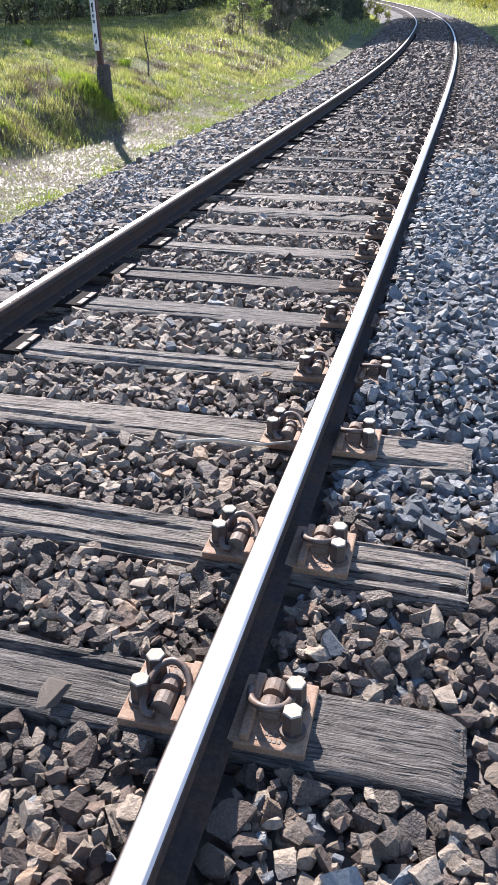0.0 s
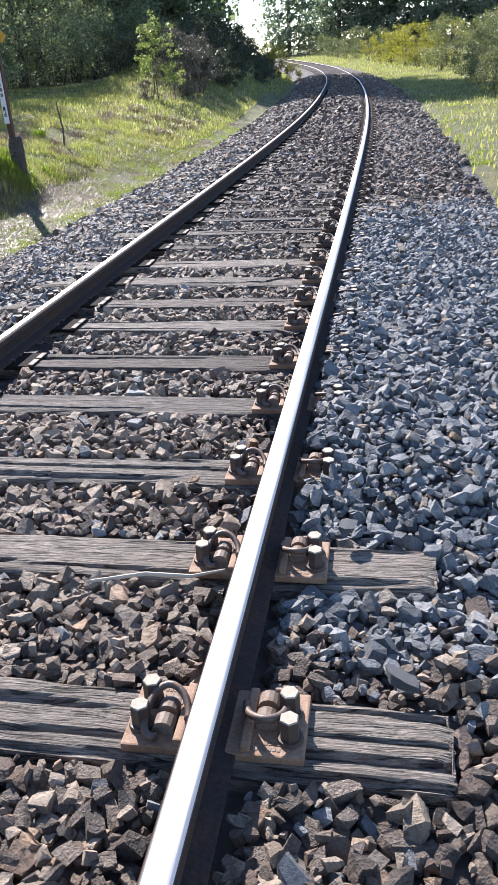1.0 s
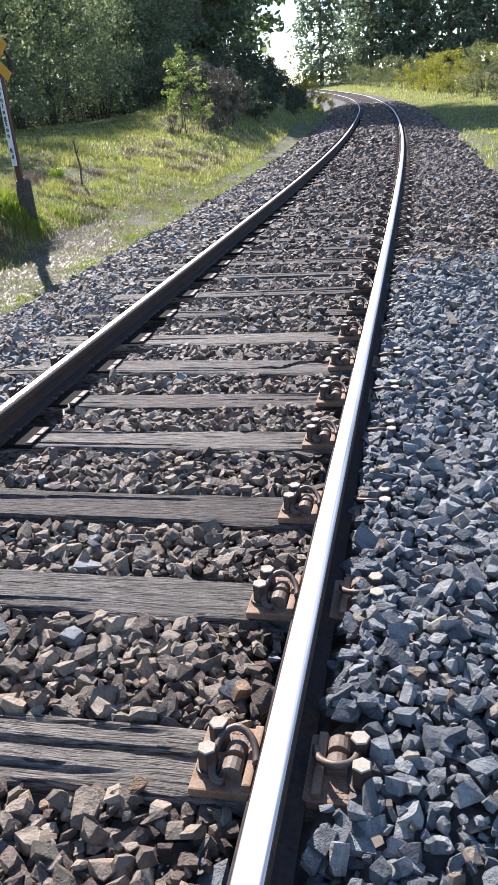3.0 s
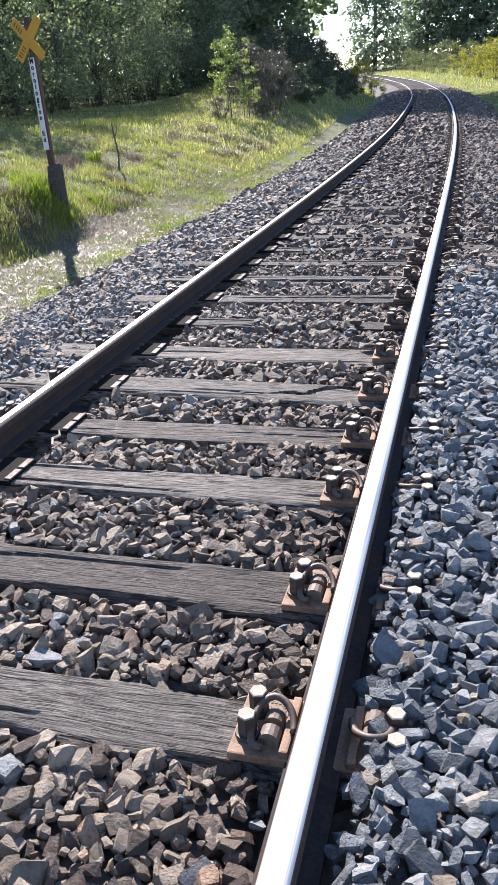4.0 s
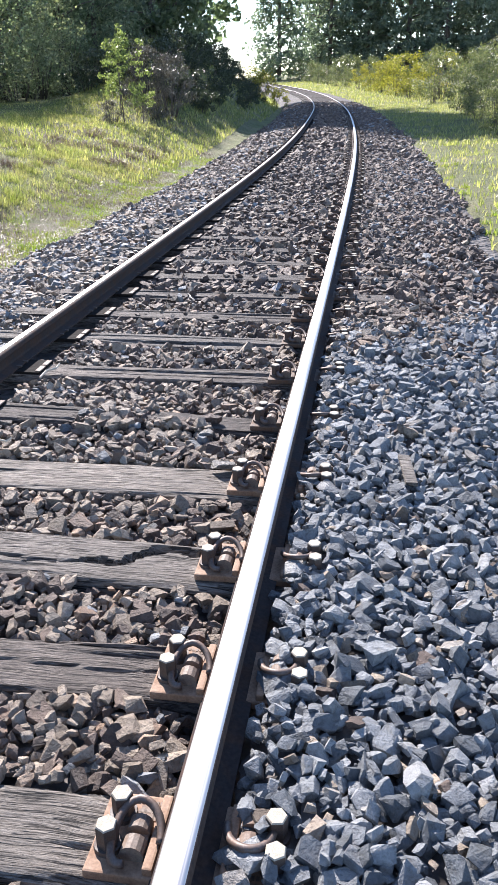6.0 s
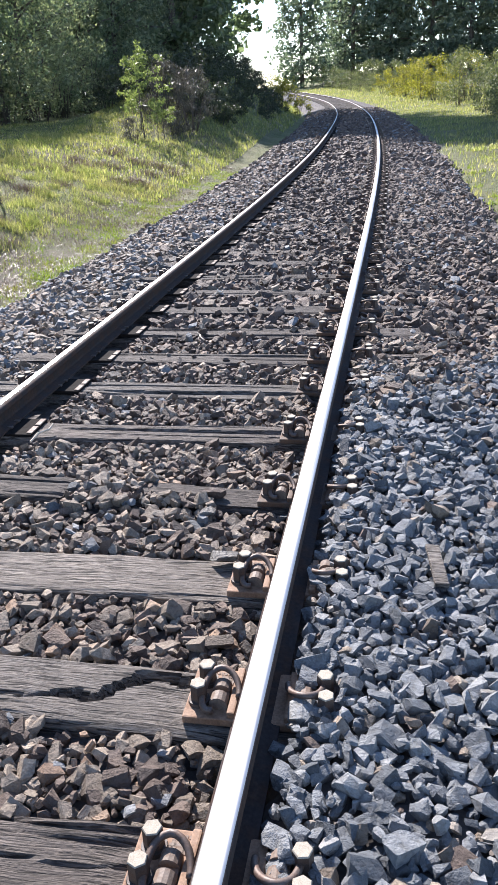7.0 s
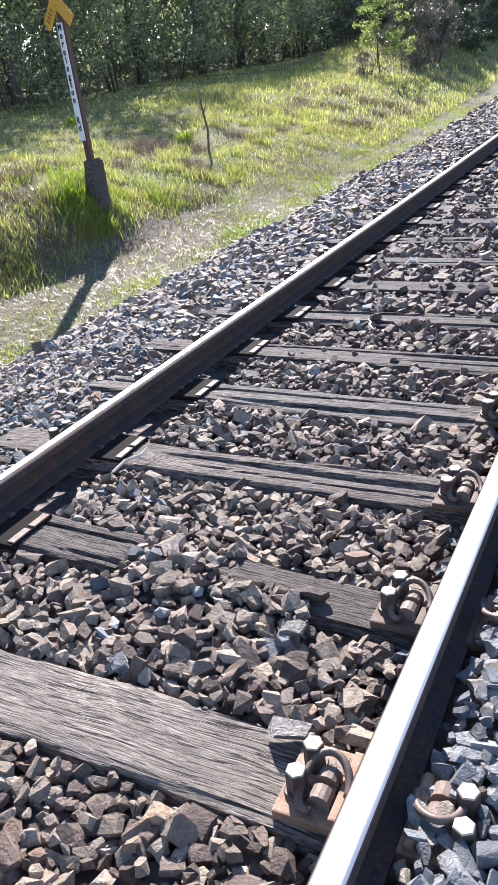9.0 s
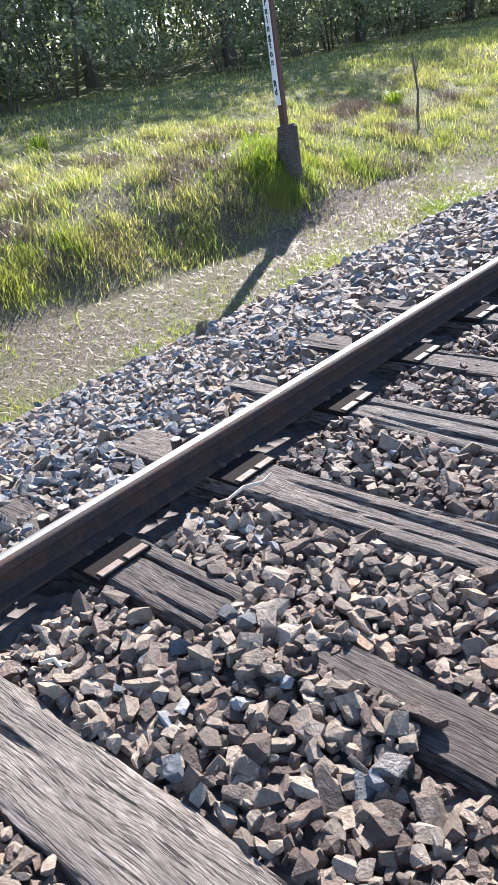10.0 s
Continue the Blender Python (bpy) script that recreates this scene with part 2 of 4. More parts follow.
# smooth value noise on arrays
NG = np.random.RandomState(4).rand(256, 256)


def vnoise(x, y, scale):
    x, y = np.asarray(x, float) * scale + 57.3, np.asarray(y, float) * scale + 91.7
    i, j = np.floor(x).astype(int), np.floor(y).astype(int)
    a, b = x - i, y - j
    a, b = a * a * (3 - 2 * a), b * b * (3 - 2 * b)
    g = lambda p, q: NG[p % 256, q % 256]
    return (g(i, j) * (1 - a) + g(i + 1, j) * a) * (1 - b) + (g(i, j + 1) * (1 - a) + g(i + 1, j + 1) * a) * b


def ballast_z(u, y):
    """Height of the ballast's surface over the line's datum (rail top)."""
    u, y = np.asarray(u, float), np.asarray(y, float)
    left = np.interp(u, [-3.1, -2.85, -1.75, -1.35, -0.9, 0], [-0.60, -0.52, -0.215, -0.16, -0.165, -0.16])
    heap = np.interp(y, [2.66, 3.0, 8.6, 9.6], [0, 1, 1, 0]) * np.interp(u, [0.86, 0.94, 1.5, 1.9], [0, 1, 1, 0.6])
    right = np.interp(u, [0, 0.9, 1.4, 1.8, 2.4, 2.9], [-0.16, -0.16, -0.165, -0.18, -0.25, -0.42]) + 0.08 * heap + 0.012 * np.interp(y, [9, 14], [0, 1])
    return np.where(u < 0, left, right) + 0.022 * (vnoise(u, y, 2.3) - 0.5) + 0.014 * (vnoise(u, y, 6.0) - 0.5)


def ground_z(x, y):
    """Height of the ground sheet."""
    x, y = np.asarray(x, float), np.asarray(y, float)
    u = x - line_x(y)
    swing = (0.18 + 0.45 * (vnoise(x * 0 + 3, y, 0.75) - 0.5) + 0.2 * (vnoise(x, y, 2.1) - 0.5)) * np.interp(np.abs(y - 12.6), [0.5, 1.3], [0.15, 1]) * np.interp(y, [26, 34], [1, 0])
    near = np.interp(u + swing * np.interp(u, [-6.5, -5.2, -3.7, -3.2], [0, 1, 1, 0]), [-60, -30, -14, -10, -7, -5.5, -5.0, -4.7, -4.42, -4.08, -3.1, -2.9, -2.6, 2.15, 2.4, 4.5, 8, 14, 40, 80],
                     [3.0, 1.9, 0.80, 0.62, 0.45, 0.25, 0.07, -0.10, -0.31, -0.54, -0.585, -0.56, -0.72, -0.72, -0.275, -0.15, 0.02, 0.25, 0.8, 1.2])
    gentle = np.interp(u, [-60, -30, -14, -10, -7.5, -6, -5, -4.2, -3.5, -3.1, -2.9, -2.6, 2.15], [3.0, 1.9, 0.80, 0.62, 0.42, 0.14, -0.10, -0.36, -0.54, -0.585, -0.56, -0.72, -0.72])
    k = np.interp(y, [13.0, 16.0], [0, 1]) * (u < 0)
    near = near * (1 - k) + gentle * k
    near = near + 0.24 * np.exp(-(((u + 4.75) / 0.36) ** 2) - ((y - 12.85) / 0.6) ** 2)
    mound = 1.9 * np.exp(-(((u + 7.2) / 2.6) ** 2)) * np.interp(y, [30, 40, 58, 66], [0, 1, 1, 0])
    rough = 0.10 * (vnoise(x, y, 0.55) - 0.5) + 0.07 * (vnoise(x, y, 1.7) - 0.5)
    bank = np.interp(u, [-60, -4.6, -4.0, -3.2, -2.9], [1, 1, 0.25, 0.25, 0]) + np.interp(u, [2.4, 3.4, 60], [0, 1, 1])
    return near + line_z(y) + mound + rough * bank


def text_mesh(body, size, mat):
    cu = bpy.data.curves.new("lettering", "FONT")
    cu.body, cu.size, cu.extrude, cu.align_x, cu.align_y, cu.offset = body, size, 0.0012, "CENTER", "CENTER", 0.0035
    tmp = bpy.data.objects.new("lettering", cu)
    me = bpy.data.meshes.new_from_object(tmp)
    bpy.data.objects.remove(tmp)
    me.materials.clear()
    me.materials.append(mat)
    return me

# ---------------------------------------------------------------- ground sheet
def zone_attr(me, name, values):
    at = me.attributes.new(name, "FLOAT", "POINT")
    at.data.foreach_set("value", np.asarray(values, np.float32))


def ground_mat():
    m, n, l, b = node_mat("bank_soil_and_grass")
    at = n.new("ShaderNodeAttribute")
    at.attribute_name = "mud"
    mud = at.outputs["Fac"]
    t1 = noise_tex(n, l, 0.9, 5, 0.65)
    t2 = noise_tex(n, l, 14, 6, 0.7)
    t3 = noise_tex(n, l, 60, 4, 0.7)
    grass = ramp(n, l, t1, [(0.28, (0.085, 0.105, 0.025)), (0.45, (0.14, 0.165, 0.045)), (0.6, (0.21, 0.21, 0.08)), (0.75, (0.30, 0.25, 0.14))])
    grass = mixed(n, l, 1.0, grass, ramp(n, l, t2, [(0.3, (0.4, 0.4, 0.4)), (0.7, (1.3, 1.3, 1.25))]), "MULTIPLY")
    straw = ramp(n, l, t3, [(0.36, (0.045, 0.035, 0.026)), (0.5, (0.165, 0.132, 0.098)), (0.66, (0.32, 0.265, 0.205))])
    straw = mixed(n, l, value_map(n, l, t2, 0.45, 0.62), straw, (0.075, 0.068, 0.035))
    l.new(mixed(n, l, mud, grass, straw), b.inputs["Base Color"])
    wet = n.new("ShaderNodeMath")
    wet.operation = "MULTIPLY"
    at2 = n.new("ShaderNodeAttribute")
    at2.attribute_name = "wet"
    l.new(at2.outputs["Fac"], wet.inputs[0])
    l.new(value_map(n, l, noise_tex(n, l, 9, 5, 0.65), 0.55, 0.59), wet.inputs[1])
    l.new(value_map(n, l, wet.outputs[0], 0.0, 1.0, 0.9, 0.12), b.inputs["Roughness"])
    hm = n.new("ShaderNodeMath")
    hm.operation = "ADD"
    l.new(t2, hm.inputs[0])
    l.new(t3, hm.inputs[1])
    bump(n, l, b, hm.outputs[0], 1.0, 0.05)
    return m


def axis(*spans):
    out = []
    for a, b, step in spans:
        out += list(np.arange(a, b, step))
    return np.array(out + [spans[-1][1]])


GX = axis((-420, -60, 24), (-60, -22, 2.5), (-22, -9, 0.6), (-9, -2.4, 0.14), (-2.4, 2.3, 0.6), (2.3, 6, 0.2), (6, 20, 0.7), (20, 60, 4), (60, 420, 24))
GY = axis((-200, -20, 20), (-20, 2, 2), (2, 26, 0.22), (26, 50, 0.6), (50, 140, 1.5), (140, 500, 18))
# the sheet follows the bend of the line near it
gu, gy = np.meshgrid(GX, GY)
gx = gu + line_x(np.clip(gy, -8, 160)) * np.exp(-((gu / 90) ** 2))
gz = ground_z(gx, np.clip(gy, -8, 160))
gverts = np.stack([gx, gy, gz], -1).reshape(-1, 3)
nxg, nyg = len(GX), len(GY)
idx = (np.arange(nyg - 1)[:, None] * nxg + np.arange(nxg - 1)[None]).ravel()
gfaces = np.stack([idx, idx + 1, idx + nxg + 1, idx + nxg], 1)
gme = mesh_np("ground", gverts, gfaces, ground_mat(), smooth=True)
un = (gx - line_x(np.clip(gy, -8, 160))).ravel()
yn = gy.ravel()
mud_v = np.interp(un, [-4.75, -4.4, -3.5, -3.05, -2.9], [0, 1, 1, 0.25, 0.25]) * np.interp(vnoise(un, yn, 0.8), [0.2, 0.5], [0.55, 1]) * np.interp(yn, [12.5, 16, 34], [1, 0.75, 0.3])
mud_v = np.maximum(mud_v, np.interp(vnoise(un, yn, 0.45), [0.6, 0.75], [0, 0.75]) * (un < -4.5) * (un > -8))
wet_v = np.interp(un, [-3.75, -3.4, -3.1, -2.95], [0, 0.6, 0.8, 0]) * np.interp(yn, [12, 18, 30], [1, 0.5, 0])
zone_attr(gme, "mud", mud_v)
zone_attr(gme, "wet", wet_v)
ground = tagged(new("ground", gme), "grassy bank and verge with muddy drainage ditch beside the track", "ground", kind="structure")

# ---------------------------------------------------------------- sleepers
# centre along the line, bare stretch from u to u (the rest lies under stones), skew in degrees, width
SLEEPERS = [
    (0.02, -0.9, 1.36, 0.0, 0.23), (0.62, -0.9, 1.36, 0.3, 0.23), (1.225, -0.9, 1.375, 0.0, 0.215), (1.83, -0.9, 1.36, -0.4, 0.22), (2.50, -0.9, 1.36, 0.4, 0.215),
    (3.08, -0.9, 1.02, 0.3, 0.21), (3.72, -0.9, 0.95, 0.0, 0.215), (4.29, -0.9, 0.9, -0.6, 0.23), (4.925, -0.9, 0.9, 0.0, 0.215),
    (5.43, -0.9, 0.9, 1.2, 0.2), (5.965, -0.9, 0.9, -1.0, 0.25), (6.55, -0.9, 0.9, 0.5, 0.24), (7.17, -1.0, 0.9, -1.5, 0.21),
    (7.80, -1.2, 0.93, 1.0, 0.22), (8.45, -1.25, 0.95, 0.0, 0.22), (9.02, -1.25, 1.3, 0.3, 0.22),
]
_y = 9.62
_r = random.Random(5)
while _y < 118:
    SLEEPERS.append((round(_y, 3), -1.2 + _r.uniform(-0.2, 0.2), _r.uniform(0.9, 1.36), _r.uniform(-0.7, 0.7), _r.uniform(0.2, 0.235)))
    _y += 0.60 + _r.uniform(-0.04, 0.05)
SLEEPER_TOP = -0.136


def sleeper_mesh(seed, length_lo, length_hi, width, fine, hole=None, size=(116, 28), mat=None):
    """A split, weathered hardwood beam along x; the profile runs up one side, over the top and down the other."""
    rs = np.random.RandomState(seed)
    nx, nt = size if fine else (26, 5)
    xs = np.linspace(length_lo, length_hi, nx)
    ts = np.linspace(-0.5, 0.5, nt)
    ox, oy = rs.rand(2) * 60
    X, Tt = np.meshgrid(xs, ts, indexing="ij")
    drift = 0.07 * (vnoise(X + ox, Tt * 0.5, 1.6) - 0.5) + 0.02 * (vnoise(X + oy, Tt, 4.5) - 0.5)
    Y = Tt * width + np.where(abs(Tt) > 0.46, 0.016 * (vnoise(X + ox, Tt * 3 + oy, 7) - 0.5), 0)
    q = Tt * width + drift * 0.6
    grain = vnoise(X * 0.8 + ox, (q + oy) * 55, 1.0) - 0.5
    fine_g = vnoise(X * 2.2 + oy, (q + ox) * 130, 1.0) - 0.5
    split = np.clip((vnoise(X * 0.8 + oy * 2, (q + ox) * 46, 1.0) - 0.73) / 0.10, 0, 1)
    edge = np.clip((abs(Tt) - 0.40) / 0.1, 0, 1)
    Z = 0.003 * grain + 0.0016 * fine_g - 0.017 * split - 0.014 * edge ** 2 * (0.4 + vnoise(X + ox, Tt + oy, 5)) + 0.012 * (vnoise(X + ox, Tt * 0.4, 1.6) - 0.5)
    wear = np.minimum(X - length_lo, length_hi - X)
    Z = Z - 0.018 * np.clip(1 - wear / 0.05, 0, 1) ** 2 * vnoise(X * 0 + oy, Tt * 9, 1.0)
    if hole:
        for (ax, at_, bx, bt, w, d) in hole:
            k = np.clip((X - ax) / (bx - ax), 0, 1)
            mid = at_ + (bt - at_) * k + 0.16 * (vnoise(X, X * 0 + 3, 16) - 0.5)
            inside = (X > min(ax, bx)) & (X < max(ax, bx))
            Z = Z - d * inside * np.clip(1.6 - abs(Tt - mid) / w * 1.6, 0, 1) ** 0.5
    top = np.stack([X, Y, Z], -1)
    lo, hi = top[:, :1].copy(), top[:, -1:].copy()
    lo[..., 2], hi[..., 2] = -0.125, -0.125
    lo[..., 1] -= 0.004
    hi[..., 1] += 0.004
    P = np.concatenate([lo, top, hi], 1)
    P[0, :, 0] += 0.012 * (rs.rand(P.shape[1]) - 0.5)
    P[-1, :, 0] += 0.02 * (rs.rand(P.shape[1]) - 0.5)
    m = P.shape[1]
    i = (np.arange(nx - 1)[:, None] * m + np.arange(m - 1)[None]).ravel()
    quads = np.stack([i, i + m, i + m + 1, i + 1], 1)
    verts = P.reshape(-1, 3)
    caps = []
    for base, flip in ((0, False), ((nx - 1) * m, True)):
        for k in range(1, m // 2):
            a, b_, c, d = base + k - 1, base + k, base + m - 1 - k, base + m - k
            caps.append((a, b_, c, d) if not flip else (d, c, b_, a))
    under = np.array([(k * m, k * m + m - 1, (k + 1) * m + m - 1, (k + 1) * m) for k in range(nx - 1)])
    return mesh_np("sleeper", verts, np.concatenate([quads, np.array(caps), under]), mat or WOOD, smooth=False)


# the darker, the greyer and the paler ones among the near sleepers
DARK_ONES, GREY_ONES, PALE_ONES = (4.29, 5.43), (1.225, 3.72, 8.45), (4.925, 3.08)
FAR_SLEEPERS = [sleeper_mesh(300 + k, -1.36, 1.36, 0.22, False, mat=WOOD_BURIED) for k in range(5)]
MID_SLEEPERS = [sleeper_mesh(200 + k, -1.36, 1.36, 0.22, True, None, (60, 14), WOOD_BURIED) for k in range(4)]


def place_on_line(ob, u, y, z=0.0, skew=0.0):
    x, yy = on_line(u, y)
    ob.matrix_world = pose(float(x), float(yy), float(line_z(y)) + z, 0, 0, -math.degrees(float(line_head(y))) + skew)
    return ob


for k, (sy, lo, hi, skew, width) in enumerate(SLEEPERS):
    pieces = [(-1.37, 1.37)]
    hole = None
    label = "weathered grey hardwood sleeper with deep grain splits in ballast"
    if abs(sy - 5.965) < 0.01:
        hole = [(0.23, -0.16, 0.40, -0.03, 0.055, 0.07), (0.385, -0.02, 0.50, 0.27, 0.08, 0.085), (0.46, 0.27, 0.64, 0.33, 0.075, 0.085), (0.60, 0.33, 0.78, 0.30, 0.03, 0.04), (0.05, -0.2, 0.24, -0.15, 0.02, 0.02)]
        label = "weathered grey hardwood sleeper with a jagged rotten hole in it"
    if abs(sy - 7.17) < 0.01:
        pieces = [(-1.37, -0.22), (0.02, 1.37)]
        label = "weathered broken hardwood sleeper, its middle lost under stones"
    for a, b_ in pieces:
        if sy < 10:
            me = sleeper_mesh(40 + k + int(a * 10), a, b_, width, True, hole, mat=WOOD_DARK if sy in DARK_ONES or (sy > 7 and sy != 8.45) else WOOD_GREY if sy in GREY_ONES else WOOD_PALE if sy in PALE_ONES else WOOD)
        elif sy < 22:
            me = MID_SLEEPERS[k % 4]
        else:
            me = FAR_SLEEPERS[k % 5]
        ob = tagged(new("sleeper", me), label, "sleeper", "sleepers under the track")
        place_on_line(ob, 0, sy, SLEEPER_TOP + (0.006 * ((k * 37) % 7) / 7), skew)

# ---------------------------------------------------------------- rails
RAIL_HALF = [(0.0, 0.0), (0.010, -0.0002), (0.022, -0.0012), (0.030, -0.004), (0.0345, -0.011), (0.0355, -0.030), (0.031, -0.036), (0.012, -0.043), (0.0075, -0.052),
             (0.0078, -0.088), (0.013, -0.100), (0.040, -0.108), (0.063, -0.112), (0.063, -0.122), (0.0, -0.122)]


def rail_object(side):
    prof = [(x, z) for x, z in RAIL_HALF] + [(-x, z) for x, z in reversed(RAIL_HALF[1:-1])]
    m = len(prof)
    ys = np.concatenate([np.arange(-6, 14, 0.5), np.arange(14, 150, 1.0)])
    verts = []
    for y in ys:
        for x, z in prof:
            px, py = on_line(side * 0.8355 + x, y)
            verts.append((px, py, float(line_z(y)) + z))
    i = (np.arange(len(ys) - 1)[:, None] * m + np.arange(m)[None])
    j = (np.arange(len(ys) - 1)[:, None] * m + (np.arange(m)[None] + 1) % m)
    quads = np.stack([i, j, j + m, i + m], -1).reshape(-1, 4)
    polished = (0, 1, 2, m - 3, m - 2, m - 1) if side > 0 else (0, m - 3, m - 2, m - 1)
    kind = np.tile([1 if k in polished else 0 for k in range(m)], len(ys) - 1)
    root = tagged(new("rail"), "steel rail with sun-polished running surface and dark oxidised web", "rail", "running rails")
    zone = np.array([0 if (k < 5 or k >= m - 5) else 2 if 9 < k < m - 10 else 1 for k in range(m)])
    zone_f = np.tile(zone, len(ys) - 1)
    for code, name in ((0, "rail_head"), (1, "rail_web"), (2, "rail_foot")):
        sel = zone_f == code
        if sel.any():
            me = mesh_np(name, np.array(verts), quads[sel], [RAIL_SIDE, RAIL_TOP], kind[sel], smooth=code == 0)
            part_mesh(name, me, root, "bright worn running surface" if code == 0 else "")
    return root


rail_object(1)
rail_object(-1)

# ---------------------------------------------------------------- tie plates with screws and spring clips
def tie_plate(right=True, plate=PLATE):
    base = new("tie_plate")
    tagged(base, "rusty steel tie plate with coach screws and spring clips" if right else "rusty steel tie plate under the rail on a sleeper",
           "tie plate", "tie plates")
    bm = bmesh.new()
    box(bm, 0, 0, -0.010, 0.415, 0.195 if right else 0.215, 0.024, 0.005)
    for s in (-1, 1) if right else (-1,):                # raised ribs that hold the foot
        box(bm, s * 0.076, 0, 0.009, 0.022, 0.18, 0.022, 0.005)
    # the left plate carries the rail's shadow in its colour
    part("plate", bm, plate if right else PLATE_SHADED, base)
    if not right:
        # the sunlit inner strip, kept lighter than the shadow-coloured plate
        for y0, y1 in ((-0.094, -0.006), (0.012, 0.094)):
            bm = bmesh.new()
            box(bm, 0.193, (y0 + y1) / 2, 0.0035, 0.030, y1 - y0, 0.007, 0.002)
            part("plate_lip", bm, PLATE_WORN, base, "worn rusty edge of the plate, lighter beyond the painted rail shadow")
    sides = (-1, 1) if right else (-1,)
    for s in sides:
        for dy in (0.043, -0.035):
            bm = bmesh.new()
            x = s * 0.168 + (0.004 if dy > 0 else -0.004)
            dy *= -s
            for r0, r1, z0, z1, seg in ((0.031, 0.029, 0.0, 0.012, 14), (0.0235, 0.0228, 0.010, 0.063, 6), (0.0228, 0.0205, 0.063, 0.0660, 6)):
                bmesh.ops.create_cone(bm, cap_ends=True, segments=seg, radius1=r0, radius2=r1, depth=z1 - z0,
                                      matrix=Matrix.Translation((x, dy, (z0 + z1) / 2)) @ Matrix.Rotation(0.4 + dy * 9, 4, "Z"))
            for f in bm.faces:
                f.material_index = 1 if f.calc_center_median().z > 0.0655 or (f.calc_center_median().z > 0.0635 and f.normal.z > 0.2) else 0
            part("screw", bm, [SCREW_SIDE, SCREW_TOP], base, "coach screw with a worn bright head")
        # housing of the clip and the bent rod
        bm = bmesh.new()
        hx = s * 0.115
        for yy, ln in ((-0.046, 0.034), (0.004, 0.030)):
            bmesh.ops.create_cone(bm, cap_ends=True, segments=14, radius1=0.025, radius2=0.025, depth=ln, matrix=Matrix.Translation((hx, -s * yy, 0.016)) @ Matrix.Rotation(math.pi / 2, 4, "X"))
        box(bm, hx, s * 0.02, 0.008, 0.046, 0.085, 0.020, 0.003)
        part("shoulder", bm, PLATE_WORN, base)
        bm = bmesh.new()
        pts = [(hx + s * 0.010, -0.082, 0.018), (hx + s * 0.026, -0.084, 0.018), (hx + s * 0.040, -0.070, 0.022), (hx + s * 0.046, -0.040, 0.030), (hx + s * 0.043, -0.005, 0.040), (hx + s * 0.032, 0.026, 0.050),
               (hx + s * 0.008, 0.042, 0.056), (hx - s * 0.018, 0.036, 0.052), (hx - s * 0.038, 0.016, 0.042), (hx - s * 0.050, -0.012, 0.030), (hx - s * 0.052, -0.034, 0.024)]
        pts = [(a_, -s * b_, c_) for a_, b_, c_ in pts]
        fine = []
        for i in range(len(pts) - 1):
            p0, p1, p2, p3 = (Vector(pts[min(max(i + o, 0), len(pts) - 1)]) for o in (-1, 0, 1, 2))
            for u in (0, 0.5):
                fine.append(0.5 * ((2 * p1) + (p2 - p0) * u + (2 * p0 - 5 * p1 + 4 * p2 - p3) * u * u + (3 * p1 - p0 - 3 * p2 + p3) * u ** 3))
        fine.append(Vector(pts[-1]))
        tube(bm, fine, 0.0092, 7)
        part("spring_clip", bm, CLIP, base, "bent spring steel clip", smooth=True)
    if right:                                            # cast maker's marks, too worn to read
        for s in (-1, 1):
            bm = bmesh.new()
            for row, n_marks in ((0.078, 7),) if s < 0 else ((0.078, 7), (0.062, 4)):
                for k in range(n_marks):
                    box(bm, s * (0.150 - 0.010 * k), -s * row, 0.0026, 0.0065, 0.009, 0.0016)
            tagged(part("cast_mark", bm, PLATE_WORN, base), kind="stuff")
        for words, yy in (("CANT", 0.060), ("1 IN 20", 0.044)) if plate is PLATE else ():
            ob = part_mesh("cast_lettering", text_mesh(words, 0.017, PLATE_WORN), base)
            ob.location, ob.rotation_euler = (-0.108, yy, 0.0028), (0, 0, math.pi)
    else:
        for dy in (0.045, -0.04):
            bm = bmesh.new()
            box(bm, 0.066, dy, 0.010, 0.030, 0.024, 0.012, 0.004)
            part("spike", bm, SCREW_SIDE, base, "dog spike head holding the rail foot")
    return base


PLATE_TOP = SLEEPER_TOP + 0.021
plate_r, plate_l, plate_far = tie_plate(True), tie_plate(False), tie_plate(True, PLATE_BROWN)
set_down = set()
for k, (sy, lo, hi, skew, width) in enumerate(SLEEPERS):
    if sy > 40:
        break
    dz = PLATE_TOP + 0.006 * ((k * 37) % 7) / 7
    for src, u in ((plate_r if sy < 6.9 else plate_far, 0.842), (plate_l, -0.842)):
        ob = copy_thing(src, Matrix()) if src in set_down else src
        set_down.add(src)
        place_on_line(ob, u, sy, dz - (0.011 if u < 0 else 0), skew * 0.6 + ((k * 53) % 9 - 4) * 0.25)

